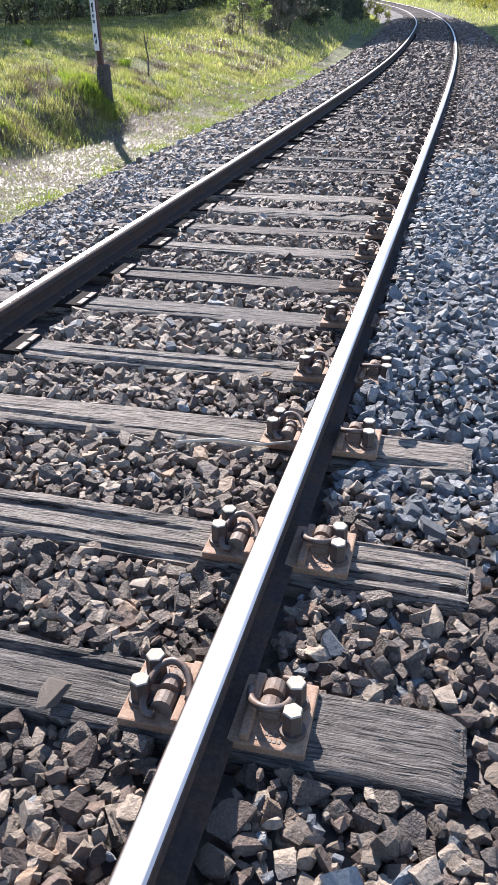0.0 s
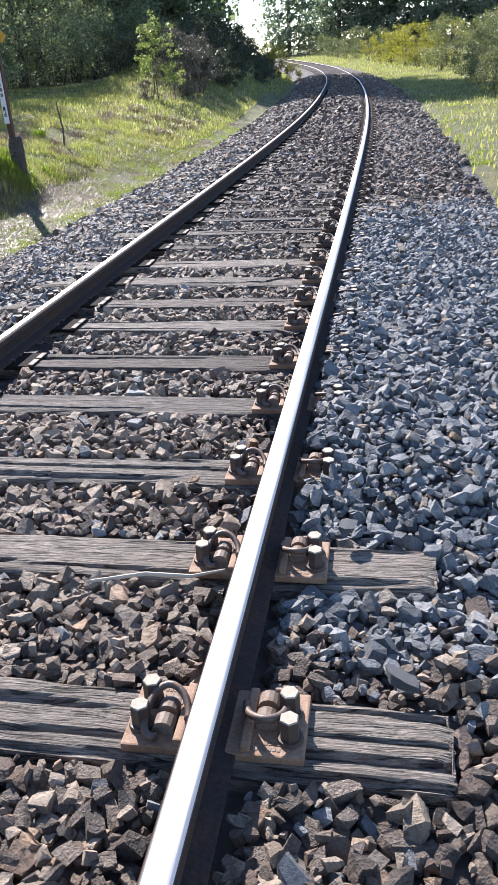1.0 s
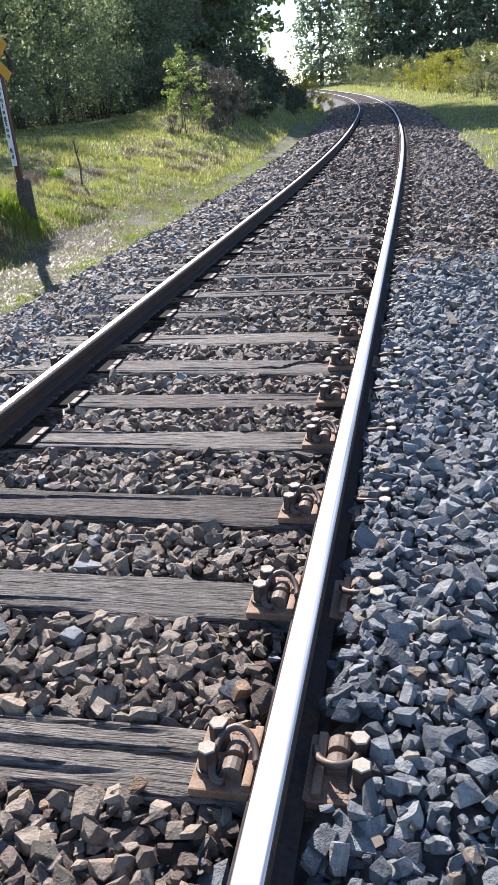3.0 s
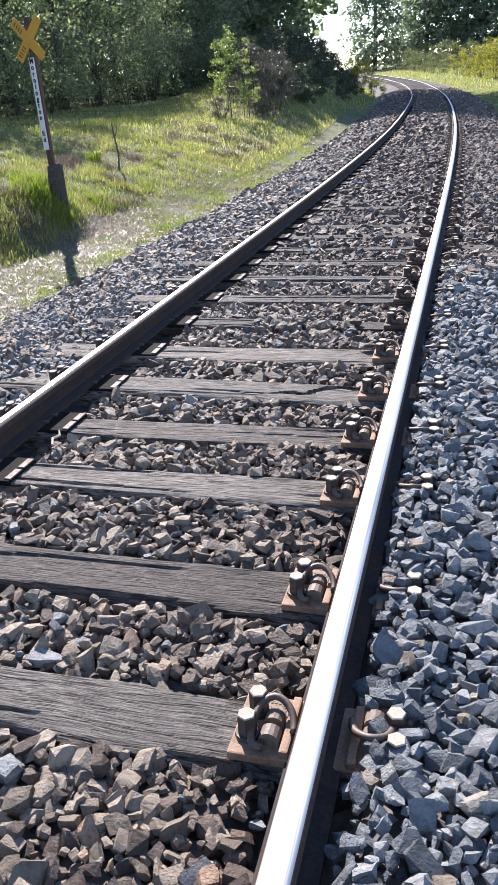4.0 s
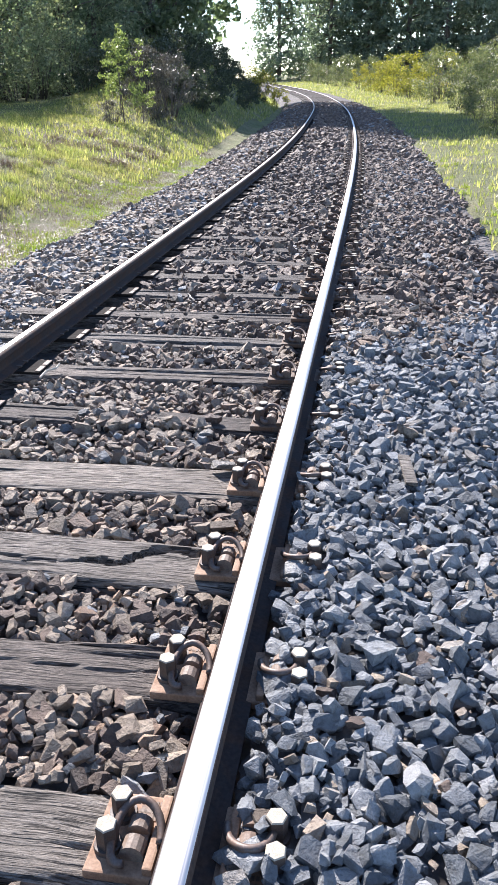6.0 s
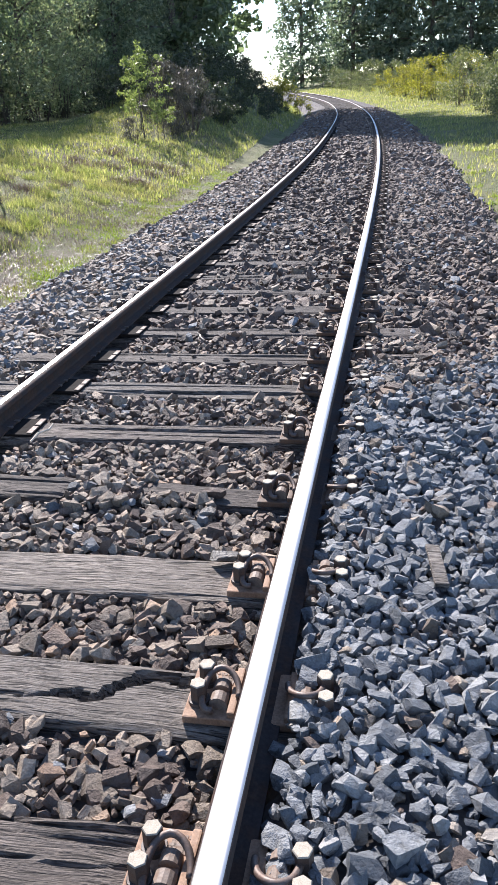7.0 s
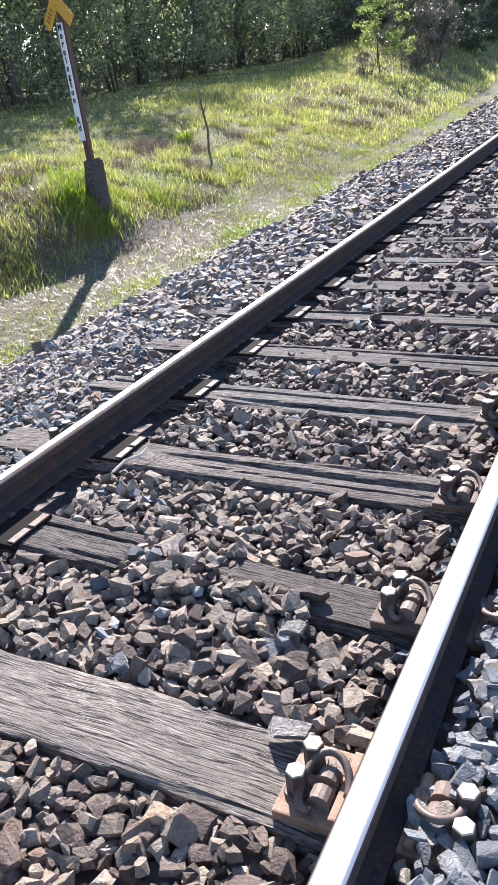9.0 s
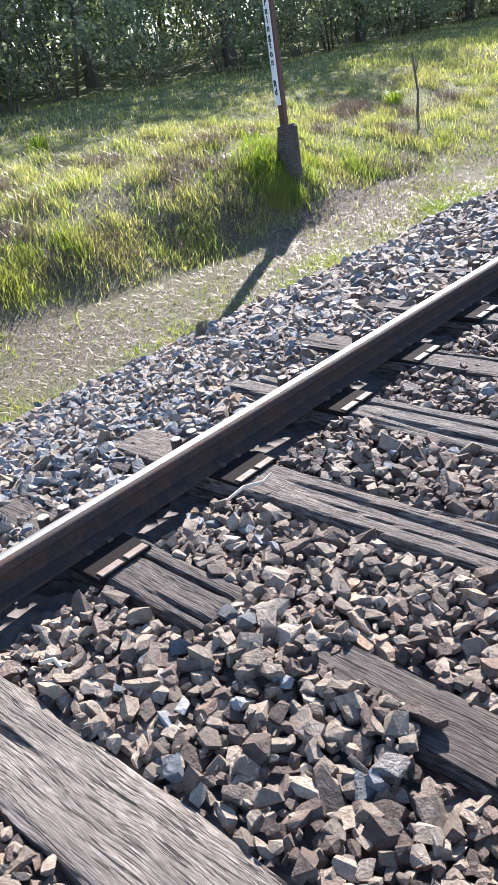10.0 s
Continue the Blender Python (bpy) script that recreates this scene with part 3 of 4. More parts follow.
# ---------------------------------------------------------------- ballast
def stone_shapes(count, seed, cuts, merge=0.06):
    """Crushed stones: a block broken along that many random planes, so that it has flat faces and sharp edges."""
    out = []
    rr = random.Random(seed)
    for _ in range(count):
        bm = bmesh.new()
        bmesh.ops.create_cube(bm, size=1.0)
        skew = rr.uniform(-0.25, 0.25)
        for v in bm.verts:
            v.co.x += skew * v.co.z + rr.uniform(-0.10, 0.10)
            v.co.y += rr.uniform(-0.12, 0.12)
            v.co.z += rr.uniform(-0.12, 0.12)
        for _k in range(cuts):
            nrm = Vector((rr.gauss(0, 1), rr.gauss(0, 1), rr.gauss(0, 0.8))).normalized()
            far = 0.5 * (abs(nrm.x) + abs(nrm.y) + abs(nrm.z))
            bmesh.ops.bisect_plane(bm, geom=bm.verts[:] + bm.edges[:] + bm.faces[:], dist=1e-5, plane_co=nrm * far * rr.uniform(0.50, 0.76), plane_no=nrm, clear_outer=True)
        size = Vector((rr.uniform(1.0, 1.5), rr.uniform(0.7, 1.05), rr.uniform(0.5, 0.85)))
        pts = [v.co * size for v in bm.verts]
        bm.free()
        bm = bmesh.new()
        for p in pts:
            bm.verts.new(p)
        bmesh.ops.remove_doubles(bm, verts=bm.verts, dist=merge)
        hull = bmesh.ops.convex_hull(bm, input=bm.verts)
        bmesh.ops.delete(bm, geom=[g for g in hull["geom_interior"] if isinstance(g, bmesh.types.BMVert)], context="VERTS")
        bmesh.ops.triangulate(bm, faces=bm.faces)
        bm.verts.index_update()
        out.append((np.array([v.co[:] for v in bm.verts]), np.array([[v.index for v in f.verts] for f in bm.faces])))
        bm.free()
    return out


SHAPES = stone_shapes(44, 11, 8, 0.2)
COARSE = stone_shapes(24, 12, 6, 0.34)
FARTHEST = stone_shapes(14, 13, 4, 0.5)


def turns(rs, n, tilt):
    """Random turns about z, with a tilt of up to that many radians."""
    a, b, c = rs.uniform(0, 2 * np.pi, n), rs.normal(0, tilt, n), rs.normal(0, tilt, n)
    ca, sa, cb, sb, cc, sc = np.cos(a), np.sin(a), np.cos(b), np.sin(b), np.cos(c), np.sin(c)
    z, o = np.zeros(n), np.ones(n)
    rz = np.stack([ca, -sa, z, sa, ca, z, z, z, o], -1).reshape(n, 3, 3)
    rx = np.stack([o, z, z, z, cb, -sb, z, sb, cb], -1).reshape(n, 3, 3)
    ry = np.stack([cc, z, sc, z, o, z, -sc, z, cc], -1).reshape(n, 3, 3)
    return rz @ rx @ ry


def scattered(name, shapes, pos, size, rot, mats, index):
    """One mesh of many copies of a few small shapes."""
    rs = np.random.RandomState(len(pos))
    which = rs.randint(0, len(shapes), len(pos))
    V, F, M, off = [], [], [], 0
    for k, (sv, sf) in enumerate(shapes):
        sel = np.where(which == k)[0]
        if not len(sel):
            continue
        v = np.einsum("nij,vj->nvi", rot[sel], sv) * size[sel][:, None, None] + pos[sel][:, None]
        V.append(v.reshape(-1, 3))
        F.append((sf[None] + (np.arange(len(sel)) * len(sv))[:, None, None]).reshape(-1, 3) + off)
        M.append(np.repeat(index[sel], len(sf)))
        off += len(sel) * len(sv)
    return mesh_np(name, np.concatenate(V), np.concatenate(F), mats, np.concatenate(M))


SL_Y = np.array([s[0] for s in SLEEPERS])


def stone_field(y0, y1, step, mean, seed):
    """Jittered places for stones over the bed; leaves the bare sleepers and the rails free."""
    rs = np.random.RandomState(seed)
    uu, yy = np.meshgrid(np.arange(-3.05, 2.85, step), np.arange(y0, y1, step))
    u, y = uu.ravel() + rs.uniform(-0.5, 0.5, uu.size) * step, yy.ravel() + rs.uniform(-0.5, 0.5, uu.size) * step
    edge_l = -2.86 + 0.28 * (vnoise(u * 0, y, 1.1) - 0.5)
    edge_r = 2.42 + 0.55 * (vnoise(u * 0 + 9, y, 0.9) - 0.5)
    keep = (u > edge_l) & (u < edge_r)
    k = np.abs(y[:, None] - SL_Y[None]).argmin(1)
    wid = np.array([s[4] for s in SLEEPERS])[k]
    lo, hi = np.array([s[1] for s in SLEEPERS])[k], np.array([s[2] for s in SLEEPERS])[k]
    skew = np.radians(np.array([s[3] for s in SLEEPERS])[k])
    over = (np.abs(y - SL_Y[k] - u * np.tan(skew)) < wid / 2 + 0.012) & (u > lo + 0.12 * (rs.rand(len(u)) - 0.5)) & (u < hi + 0.05 * (rs.rand(len(u)) - 0.3))
    broken = (np.abs(SL_Y[k] - 7.17) < 0.01) & (u > -0.2) & (u < 0.08 + 0.1 * rs.rand(len(u)))
    bury = (np.abs(SL_Y[k] - 7.17) < 0.01) & (u > 0) & (u < 0.45) & (y < SL_Y[k] - 0.02)
    stray = rs.rand(len(u)) < np.interp(y, [8.6, 9.6, 14, 22, 30], [0.0, 0.05, 0.16, 0.4, 0.6])
    keep &= ~over | broken | bury | stray
    au = np.abs(np.abs(u) - 0.8355)
    keep &= au > 0.082
    plate = (np.abs(y - SL_Y[k]) < 0.12) & (np.abs(np.abs(u) - 0.842) < 0.235)
    heap_out = (u > 0.93) & (y > 2.75) & (y < 9)
    screw = (np.abs(u - 1.01) < 0.026) & (np.abs(y - SL_Y[k] - 0.005) < 0.056)
    keep &= ~plate | (heap_out & ~screw)
    outside = (y < 0.55) | ((u < -1.2) & (y < 4.4)) | ((u > 2.0) & (y < 6.5))       # off the walk: fewer and larger
    keep &= ~outside | (rs.rand(len(u)) < 0.22)
    u, y, over, outside = u[keep], y[keep], over[keep], outside[keep]
    size = np.clip(rs.lognormal(math.log(mean), 0.36, len(u)), mean * 0.5, mean * 2.1) * np.where(outside, 1.9, 1.0)
    z = ballast_z(u, y) + rs.uniform(-0.016, 0.018, len(u)) + size * 0.08
    z = np.where(over, np.maximum(z, SLEEPER_TOP + size * 0.25), z)
    near_rail = np.abs(np.abs(u) - 0.8355) < 0.13
    z = np.where(near_rail, z - 0.012, z) - 0.06 * ((u > -0.79) & (u < -0.69)) - 0.03 * ((u >= -0.69) & (u < -0.65))
    x, yw = on_line(u, y)
    pos = np.stack([x, yw, z + line_z(y)], -1)
    fresh = np.where(u > 0.9, np.interp(y + 0.9 * (vnoise(u, y, 1.3) - 0.5) * 2, [2.2, 3.1, 8.2, 9.4], [0.08, 0.95, 0.95, 0.08]),
                     np.where(u < -0.95, np.interp(y, [5, 9, 14, 22], [0.6, 0.35, 0.3, 0.12]), 0.03))
    dark = np.where(u < -0.95, np.interp(y, [10, 22, 40], [0.1, 0.6, 0.9]), np.interp(y, [2.5, 7.5, 10, 20], [0.25, 0.4, 0.85, 0.97]))
    dark = np.where(((u > 0.55) & (u < 0.95)) | ((u >= 0.95) & (y < 2.4)), 0.45, dark)
    pick = rs.rand(len(u))
    mat = np.where(pick < fresh, 0, np.where(rs.rand(len(u)) < dark, 2, 1))
    return u, y, pos, size, mat, rs


bed_u = np.concatenate([np.arange(-3.05, 2.5, 0.09), [2.5]])
bed_y = np.concatenate([np.arange(-7, 14, 0.12), np.arange(14, 40, 0.4), np.arange(40, 150, 1.2)])
BU, BY = np.meshgrid(bed_u, bed_y)
bx, byw = on_line(BU, BY)
gap_dip = np.where(np.abs(np.abs(BU) - 0.8355) < 0.11, -0.03, 0) - 0.045 * ((BU > -0.80) & (BU < -0.64))
bz = ballast_z(BU, BY) - 0.022 + line_z(BY) + gap_dip
ni = len(bed_u)
idx = (np.arange(len(bed_y) - 1)[:, None] * ni + np.arange(ni - 1)[None]).ravel()
bed = tagged(new("ballast_bed", mesh_np("ballast_bed", np.stack([bx, byw, bz], -1).reshape(-1, 3), np.stack([idx, idx + 1, idx + ni + 1, idx + ni], 1), BED, smooth=True)),
             "bed of crushed grey and brown basalt ballast under the track", "ballast", kind="structure")

MATS3 = [STONE_GREY, STONE_BROWN, STONE_DARK]
for name, y0, y1, step, mean, shapes, seed in (("near_ballast", 0.3, 9.5, 0.0275, 0.030, SHAPES, 1), ("middle_ballast", 9.5, 22, 0.045, 0.043, COARSE, 2), ("far_ballast", 22, 64, 0.082, 0.07, FARTHEST, 3)):
    u, y, pos, size, mat, rs = stone_field(y0, y1, step, mean, seed)
    rot = turns(rs, len(u), 0.5)
    single = np.zeros(len(u), bool)
    if seed == 1:
        cand = np.where((y > 1.0) & (y < 2.3) & (u > -0.1) & (u < 1.5) & (size > 0.031))[0]
        single[cand[:: max(1, len(cand) // 290)][:290]] = True
        shape_me = [mesh_np("stone", v, f, STONE_PIECE) for v, f in SHAPES]
        for i in np.where(single)[0]:
            st = new("stone", shape_me[i % len(shape_me)])
            st.parent = bed
            st.matrix_world = Matrix.LocRotScale(Vector(pos[i]), Matrix(rot[i].tolist()).to_quaternion(), Vector((size[i],) * 3))
    close = ~single & (u > -0.95) & (y < 7.6) if seed == 1 else np.zeros(len(u), bool)
    for g, kinds in ((close, SHAPES), (~single & ~close, FARTHEST if seed == 3 else COARSE)):
        if g.any():
            ob = new("loose_ballast", scattered(name, kinds, pos[g], size[g], rot[g], MATS3, mat[g]))
            ob.parent = bed
            tagged(ob, "loose angular basalt stones", kind="stuff")

# ---------------------------------------------------------------- plants
def leaf_mat(name, stops, through_col, through=0.45, patch=0.0, patch_col=(0.3, 0.26, 0.12), patch_scale=0.6):
    m, n, l, b = node_mat(name)
    rnd = n.new("ShaderNodeNewGeometry").outputs["Random Per Island"]
    c = ramp(n, l, rnd, stops)
    if patch:
        c = mixed(n, l, value_map(n, l, noise_tex(n, l, patch_scale, 4, 0.6), 0.45, 0.62, 0.0, patch), c, patch_col)
    l.new(c, b.inputs["Base Color"])
    b.inputs["Roughness"].default_value = 0.42
    tr = n.new("ShaderNodeBsdfTranslucent")
    l.new(mixed(n, l, 1.0, c, through_col, "MULTIPLY"), tr.inputs["Color"])
    mx = n.new("ShaderNodeMixShader")
    mx.inputs[0].default_value = through
    l.new(b.outputs[0], mx.inputs[1])
    l.new(tr.outputs[0], mx.inputs[2])
    l.new(mx.outputs[0], n["Material Output"].inputs["Surface"])
    return m


GRASS = leaf_mat("grass_blades", [(0.0, (0.115, 0.14, 0.05)), (0.45, (0.195, 0.22, 0.08)), (0.75, (0.30, 0.30, 0.125)), (1.0, (0.44, 0.38, 0.23))], (1.7, 1.85, 1.0), 0.5, 0.5, (0.30, 0.25, 0.15), 1.1)
LUSH = leaf_mat("lush_grass", [(0.0, (0.09, 0.14, 0.022)), (0.6, (0.16, 0.225, 0.035)), (1.0, (0.25, 0.285, 0.06))], (1.6, 1.7, 0.9), 0.55, 0.6, (0.22, 0.19, 0.09), 2.2)
STRAW = leaf_mat("dry_straw", [(0.0, (0.16, 0.12, 0.085)), (0.5, (0.34, 0.28, 0.21)), (1.0, (0.58, 0.51, 0.41))], (1.1, 1.0, 0.9), 0.3)
DARK_LEAF = leaf_mat("dark_foliage", [(0.0, (0.090, 0.115, 0.082)), (0.6, (0.166, 0.196, 0.138)), (1.0, (0.276, 0.306, 0.234))], (1.3, 1.5, 0.9), 0.58)
OLIVE_LEAF = leaf_mat("olive_foliage", [(0.0, (0.120, 0.138, 0.096)), (0.6, (0.216, 0.236, 0.164)), (1.0, (0.354, 0.370, 0.276))], (1.4, 1.5, 0.9), 0.58)
PINE_LEAF = leaf_mat("pine_needles", [(0.0, (0.095, 0.129, 0.095)), (0.6, (0.161, 0.199, 0.141)), (1.0, (0.246, 0.284, 0.209))], (1.2, 1.3, 1.0), 0.45)
SHRUB_LEAF = leaf_mat("shrub_leaves", [(0.0, (0.07, 0.085, 0.04)), (0.6, (0.13, 0.145, 0.07)), (1.0, (0.20, 0.20, 0.115))], (1.4, 1.5, 0.9), 0.45)
YELLOW_LEAF = leaf_mat("yellow_green_leaves", [(0.0, (0.12, 0.125, 0.025)), (0.6, (0.215, 0.205, 0.04)), (1.0, (0.36, 0.31, 0.06))], (1.4, 1.5, 0.8), 0.5)
SAP_LEAF = leaf_mat("sapling_leaves", [(0.0, (0.09, 0.12, 0.045)), (0.6, (0.16, 0.20, 0.08)), (1.0, (0.25, 0.28, 0.13))], (1.6, 1.7, 1.0), 0.5)
BROWN_LEAF = leaf_mat("brown_grass", [(0.0, (0.10, 0.075, 0.055)), (0.6, (0.17, 0.135, 0.10)), (1.0, (0.27, 0.22, 0.165))], (1.1, 1.0, 0.9), 0.3)
DEAD_LEAF = leaf_mat("dead_stems", [(0.0, (0.06, 0.054, 0.04)), (0.6, (0.115, 0.106, 0.078)), (1.0, (0.2, 0.185, 0.14))], (1.1, 1.05, 0.9), 0.15)


def bark_mat():
    m, n, l, b = node_mat("bark")
    t = noise_tex(n, l, 1.0, 6, 0.7, "Object", (14, 14, 3))
    l.new(ramp(n, l, t, [(0.3, (0.05, 0.04, 0.033)), (0.7, (0.16, 0.135, 0.115))]), b.inputs["Base Color"])
    b.inputs["Roughness"].default_value = 0.9
    bump(n, l, b, t, 0.7, 0.02)
    return m


BARK = bark_mat()


def leaves_mesh(name, pos, length, width, mat, rs, droop=0.0, up=0.0):
    """Many small leaf blades, each a bent quad of its own."""
    n = len(pos)
    d = rs.normal(0, 1, (n, 3))
    d[:, 2] = d[:, 2] * (1 - abs(up) * 0.6) - droop + up
    d /= np.linalg.norm(d, axis=1, keepdims=True)
    s = np.cross(d, rs.normal(0, 1, (n, 3)))
    s /= np.linalg.norm(s, axis=1, keepdims=True) + 1e-9
    nrm = np.cross(d, s)
    L = (length * rs.uniform(0.6, 1.3, n))[:, None]
    W = (width * rs.uniform(0.6, 1.3, n))[:, None]
    v = np.stack([pos - d * L * 0.5, pos + s * W * 0.5 + nrm * W * 0.15, pos + d * L * 0.5, pos - s * W * 0.5 + nrm * W * 0.15], 1).reshape(-1, 3)
    f = np.arange(4 * n).reshape(n, 4)
    return mesh_np(name, v, f, mat)


def crown_points(rs, clumps, radii, per):
    """Places for leaves: in the shells of many clumps."""
    out = []
    for c, r in zip(clumps, radii):
        q = rs.normal(0, 1, (per, 3))
        q /= np.linalg.norm(q, axis=1, keepdims=True)
        q *= (rs.rand(per) ** 0.45)[:, None] * r
        q[:, 2] *= 0.7
        out.append(c + q)
    return np.concatenate(out)


def broad_tree(name, seed, height, radius, leaf, label, category, n_clumps=60, per=90, ll=0.17, lw=0.075, low=0.12, trunk_r=0.16, limbs=9):
    rs = np.random.RandomState(seed)
    root = tagged(new(name), label, category)
    bm = bmesh.new()
    lean = rs.normal(0, 0.05, 2)
    pts = [(lean[0] * height * k ** 1.5, lean[1] * height * k ** 1.5, height * 0.86 * k - 0.15) for k in np.linspace(0, 1, 7)]
    tube(bm, pts, [trunk_r * (1 - 0.85 * k) for k in np.linspace(0, 1, 7)], 8)
    clumps, radii = [], []
    tips = []
    for k in range(limbs):
        a, h = rs.uniform(0, 6.28), rs.uniform(0.22, 0.85)
        p0 = Vector((lean[0] * height * h ** 1.5, lean[1] * height * h ** 1.5, height * 0.86 * h))
        out = radius * rs.uniform(0.55, 1.0) * (1 - 0.55 * max(0, h - 0.5))
        p1 = p0 + Vector((math.cos(a) * out * 0.5, math.sin(a) * out * 0.5, out * 0.28))
        p2 = p0 + Vector((math.cos(a + 0.2) * out, math.sin(a + 0.2) * out, out * 0.42))
        tube(bm, [p0, p1, p2], [trunk_r * 0.38, trunk_r * 0.22, trunk_r * 0.07], 5)
        tips += [p1, p2]
    part("trunk", bm, BARK, root, smooth=True)
    for k in range(n_clumps):
        if k < len(tips):
            c = np.array(tips[k])
        else:
            h = low + (1 - low) * rs.rand() ** 0.85
            env = radius * (math.sin(math.pi * min(1, (h * 0.82 + 0.16))) ** 0.6)
            a, q = rs.uniform(0, 6.28), rs.rand() ** 0.5
            c = np.array([math.cos(a) * env * q, math.sin(a) * env * q, height * h])
        clumps.append(c)
        radii.append(radius * rs.uniform(0.2, 0.36))
    me = leaves_mesh("crown", crown_points(rs, clumps, radii, per), ll, lw, leaf, rs, 0.25)
    part_mesh("crown", me, root)
    return root


def conifer(name, seed, height, radius, leaf, label, category, tiers=16, per_tier=9, per=42, ll=0.34, lw=0.07, low=0.1, trunk_r=0.25, bare=0.0):
    rs = np.random.RandomState(seed)
    root = tagged(new(name), label, category)
    bm = bmesh.new()
    tube(bm, [(0, 0, height * k - 0.2 * (1 - k)) for k in np.linspace(0, 1, 6)], [trunk_r * (1 - 0.93 * k) for k in np.linspace(0, 1, 6)], 8)
    clumps, radii = [], []
    for i in range(tiers):
        h = low + (1 - low) * (i + rs.uniform(-0.3, 0.3)) / tiers
        reach = radius * (1 - max(0, h)) ** 0.62 * rs.uniform(0.75, 1.15)
        for k in range(per_tier):
            if rs.rand() < bare:
                continue
            a = 6.28 * (k + rs.rand()) / per_tier
            out = reach * rs.uniform(0.65, 1.1)
            p0, p1 = Vector((0, 0, height * h)), Vector((math.cos(a) * out, math.sin(a) * out, height * h + out * rs.uniform(-0.12, 0.22)))
            if k % 2 == 0:
                tube(bm, [p0, (p0 + p1) / 2 + Vector((0, 0, 0.05 * out)), p1], [trunk_r * 0.25, trunk_r * 0.14, 0.015], 4)
            for f in (0.45, 0.75, 1.0):
                clumps.append(np.array(p0.lerp(p1, f)))
                radii.append((0.35 + 0.32 * reach * 0.5) * rs.uniform(0.6, 1.1))
    part("trunk", bm, BARK, root, smooth=True)
    part_mesh("crown", leaves_mesh("crown", crown_points(rs, clumps, radii, per), ll, lw, leaf, rs, 0.1, 0.15), root)
    return root


def shrub(name, seed, height, radius, leaf, label, category="shrub", n_clumps=26, per=70, ll=0.10, lw=0.045, stems=9, up=0.3):
    rs = np.random.RandomState(seed)
    root = tagged(new(name), label, category)
    bm = bmesh.new()
    clumps, radii = [], []
    for k in range(stems):
        a, q = rs.uniform(0, 6.28), rs.rand() ** 0.5 * radius * 0.85
        top = (math.cos(a) * q, math.sin(a) * q, height * rs.uniform(0.55, 0.97))
        tube(bm, [(top[0] * 0.2, top[1] * 0.2, -0.15), (top[0] * 0.55, top[1] * 0.55, top[2] * 0.5), top], [0.02, 0.013, 0.004], 4)
    part("stem", bm, BARK, root, smooth=True)
    for k in range(n_clumps):
        a, q, h = rs.uniform(0, 6.28), rs.rand() ** 0.5, rs.uniform(0.1, 0.92)
        env = radius * (1 - 0.6 * h ** 2)
        clumps.append(np.array([math.cos(a) * env * q, math.sin(a) * env * q, height * h]))
        radii.append(radius * rs.uniform(0.18, 0.34))
    part_mesh("crown", leaves_mesh("crown", crown_points(rs, clumps, radii, per), ll, lw, leaf, rs, 0.0, up), root)
    return root


def plant(src_list, places, seed):
    """Sets each source down at the first places and copies at the rest; place: x, y, scale."""
    rr = random.Random(seed)
    used = set()
    for k, (x, y, sc) in enumerate(places):
        src = src_list[k % len(src_list)]
        m = pose(x, y, float(ground_z(x, y)) - 0.02, 0, 0, rr.uniform(0, 360)) @ Matrix.Diagonal((sc * rr.uniform(0.92, 1.1), sc * rr.uniform(0.92, 1.1), sc, 1))
        if src.name in used:
            copy_thing(src, Matrix()).matrix_basis = m
        else:
            used.add(src.name)
            src.matrix_basis = m


rp = random.Random(31)
# wood along the field on the left of the line
wood = [broad_tree("tree", 50 + k, 7.0, 2.7, OLIVE_LEAF if k in (1, 3) else DARK_LEAF, "dark dense leafy tree at the edge of the wood", "tree", 84, 72, 0.15, 0.078, 0.03) for k in range(4)]
for w in wood:
    tagged(w, group="trees of the wood")
places = []
for row, x0 in enumerate((-14.3, -18.6, -25.0)):
    y = -6.0 + row * 1.3
    while y < 64:
        places.append((x0 + rp.uniform(-0.8, 0.8), y + rp.uniform(-0.7, 0.7), rp.uniform(0.98, 1.2) + 0.1 * row))
        y += 3.1 + 0.8 * row
front = [pl for pl in places if pl[0] > -16.6]
plant(wood, front, 1)
back = [broad_tree("tree", 60 + k, 7.4, 2.9, DARK_LEAF, "dark leafy tree deep in the wood", "tree", 46, 40, 0.30, 0.15, 0.03, 0.16, 6) for k in range(3)]
for w in back:
    tagged(w, group="trees of the wood")
plant(back, [pl for pl in places if pl[0] <= -16.6] + [(-31 + rp.uniform(-1, 1), yy, 1.3) for yy in range(-6, 34, 4)], 21)
under = [shrub("shrub", 70 + k, 2.8, 1.6, OLIVE_LEAF if k else DARK_LEAF, "dark leafy undergrowth shrub at the edge of the wood", "shrub", 30, 52, 0.13, 0.062) for k in range(3)]
for w in under:
    tagged(w, group="undergrowth of the wood")
places = []
for x0, y0, gap in ((-12.9, 0.0, 2.1), (-16.0, 1.0, 2.6)):
    y = y0
    while y < 60:
        places.append((x0 + rp.uniform(-0.7, 0.6), y, rp.uniform(0.7, 1.25)))
        y += gap * rp.uniform(0.75, 1.25)
places += [(x0 + rp.uniform(-0.8, 0.8), y0 + 2.3 * k, rp.uniform(1.7, 2.3)) for x0, y0 in ((-21.5, 4.0),) for k in range(16)]
plant(under, places, 2)

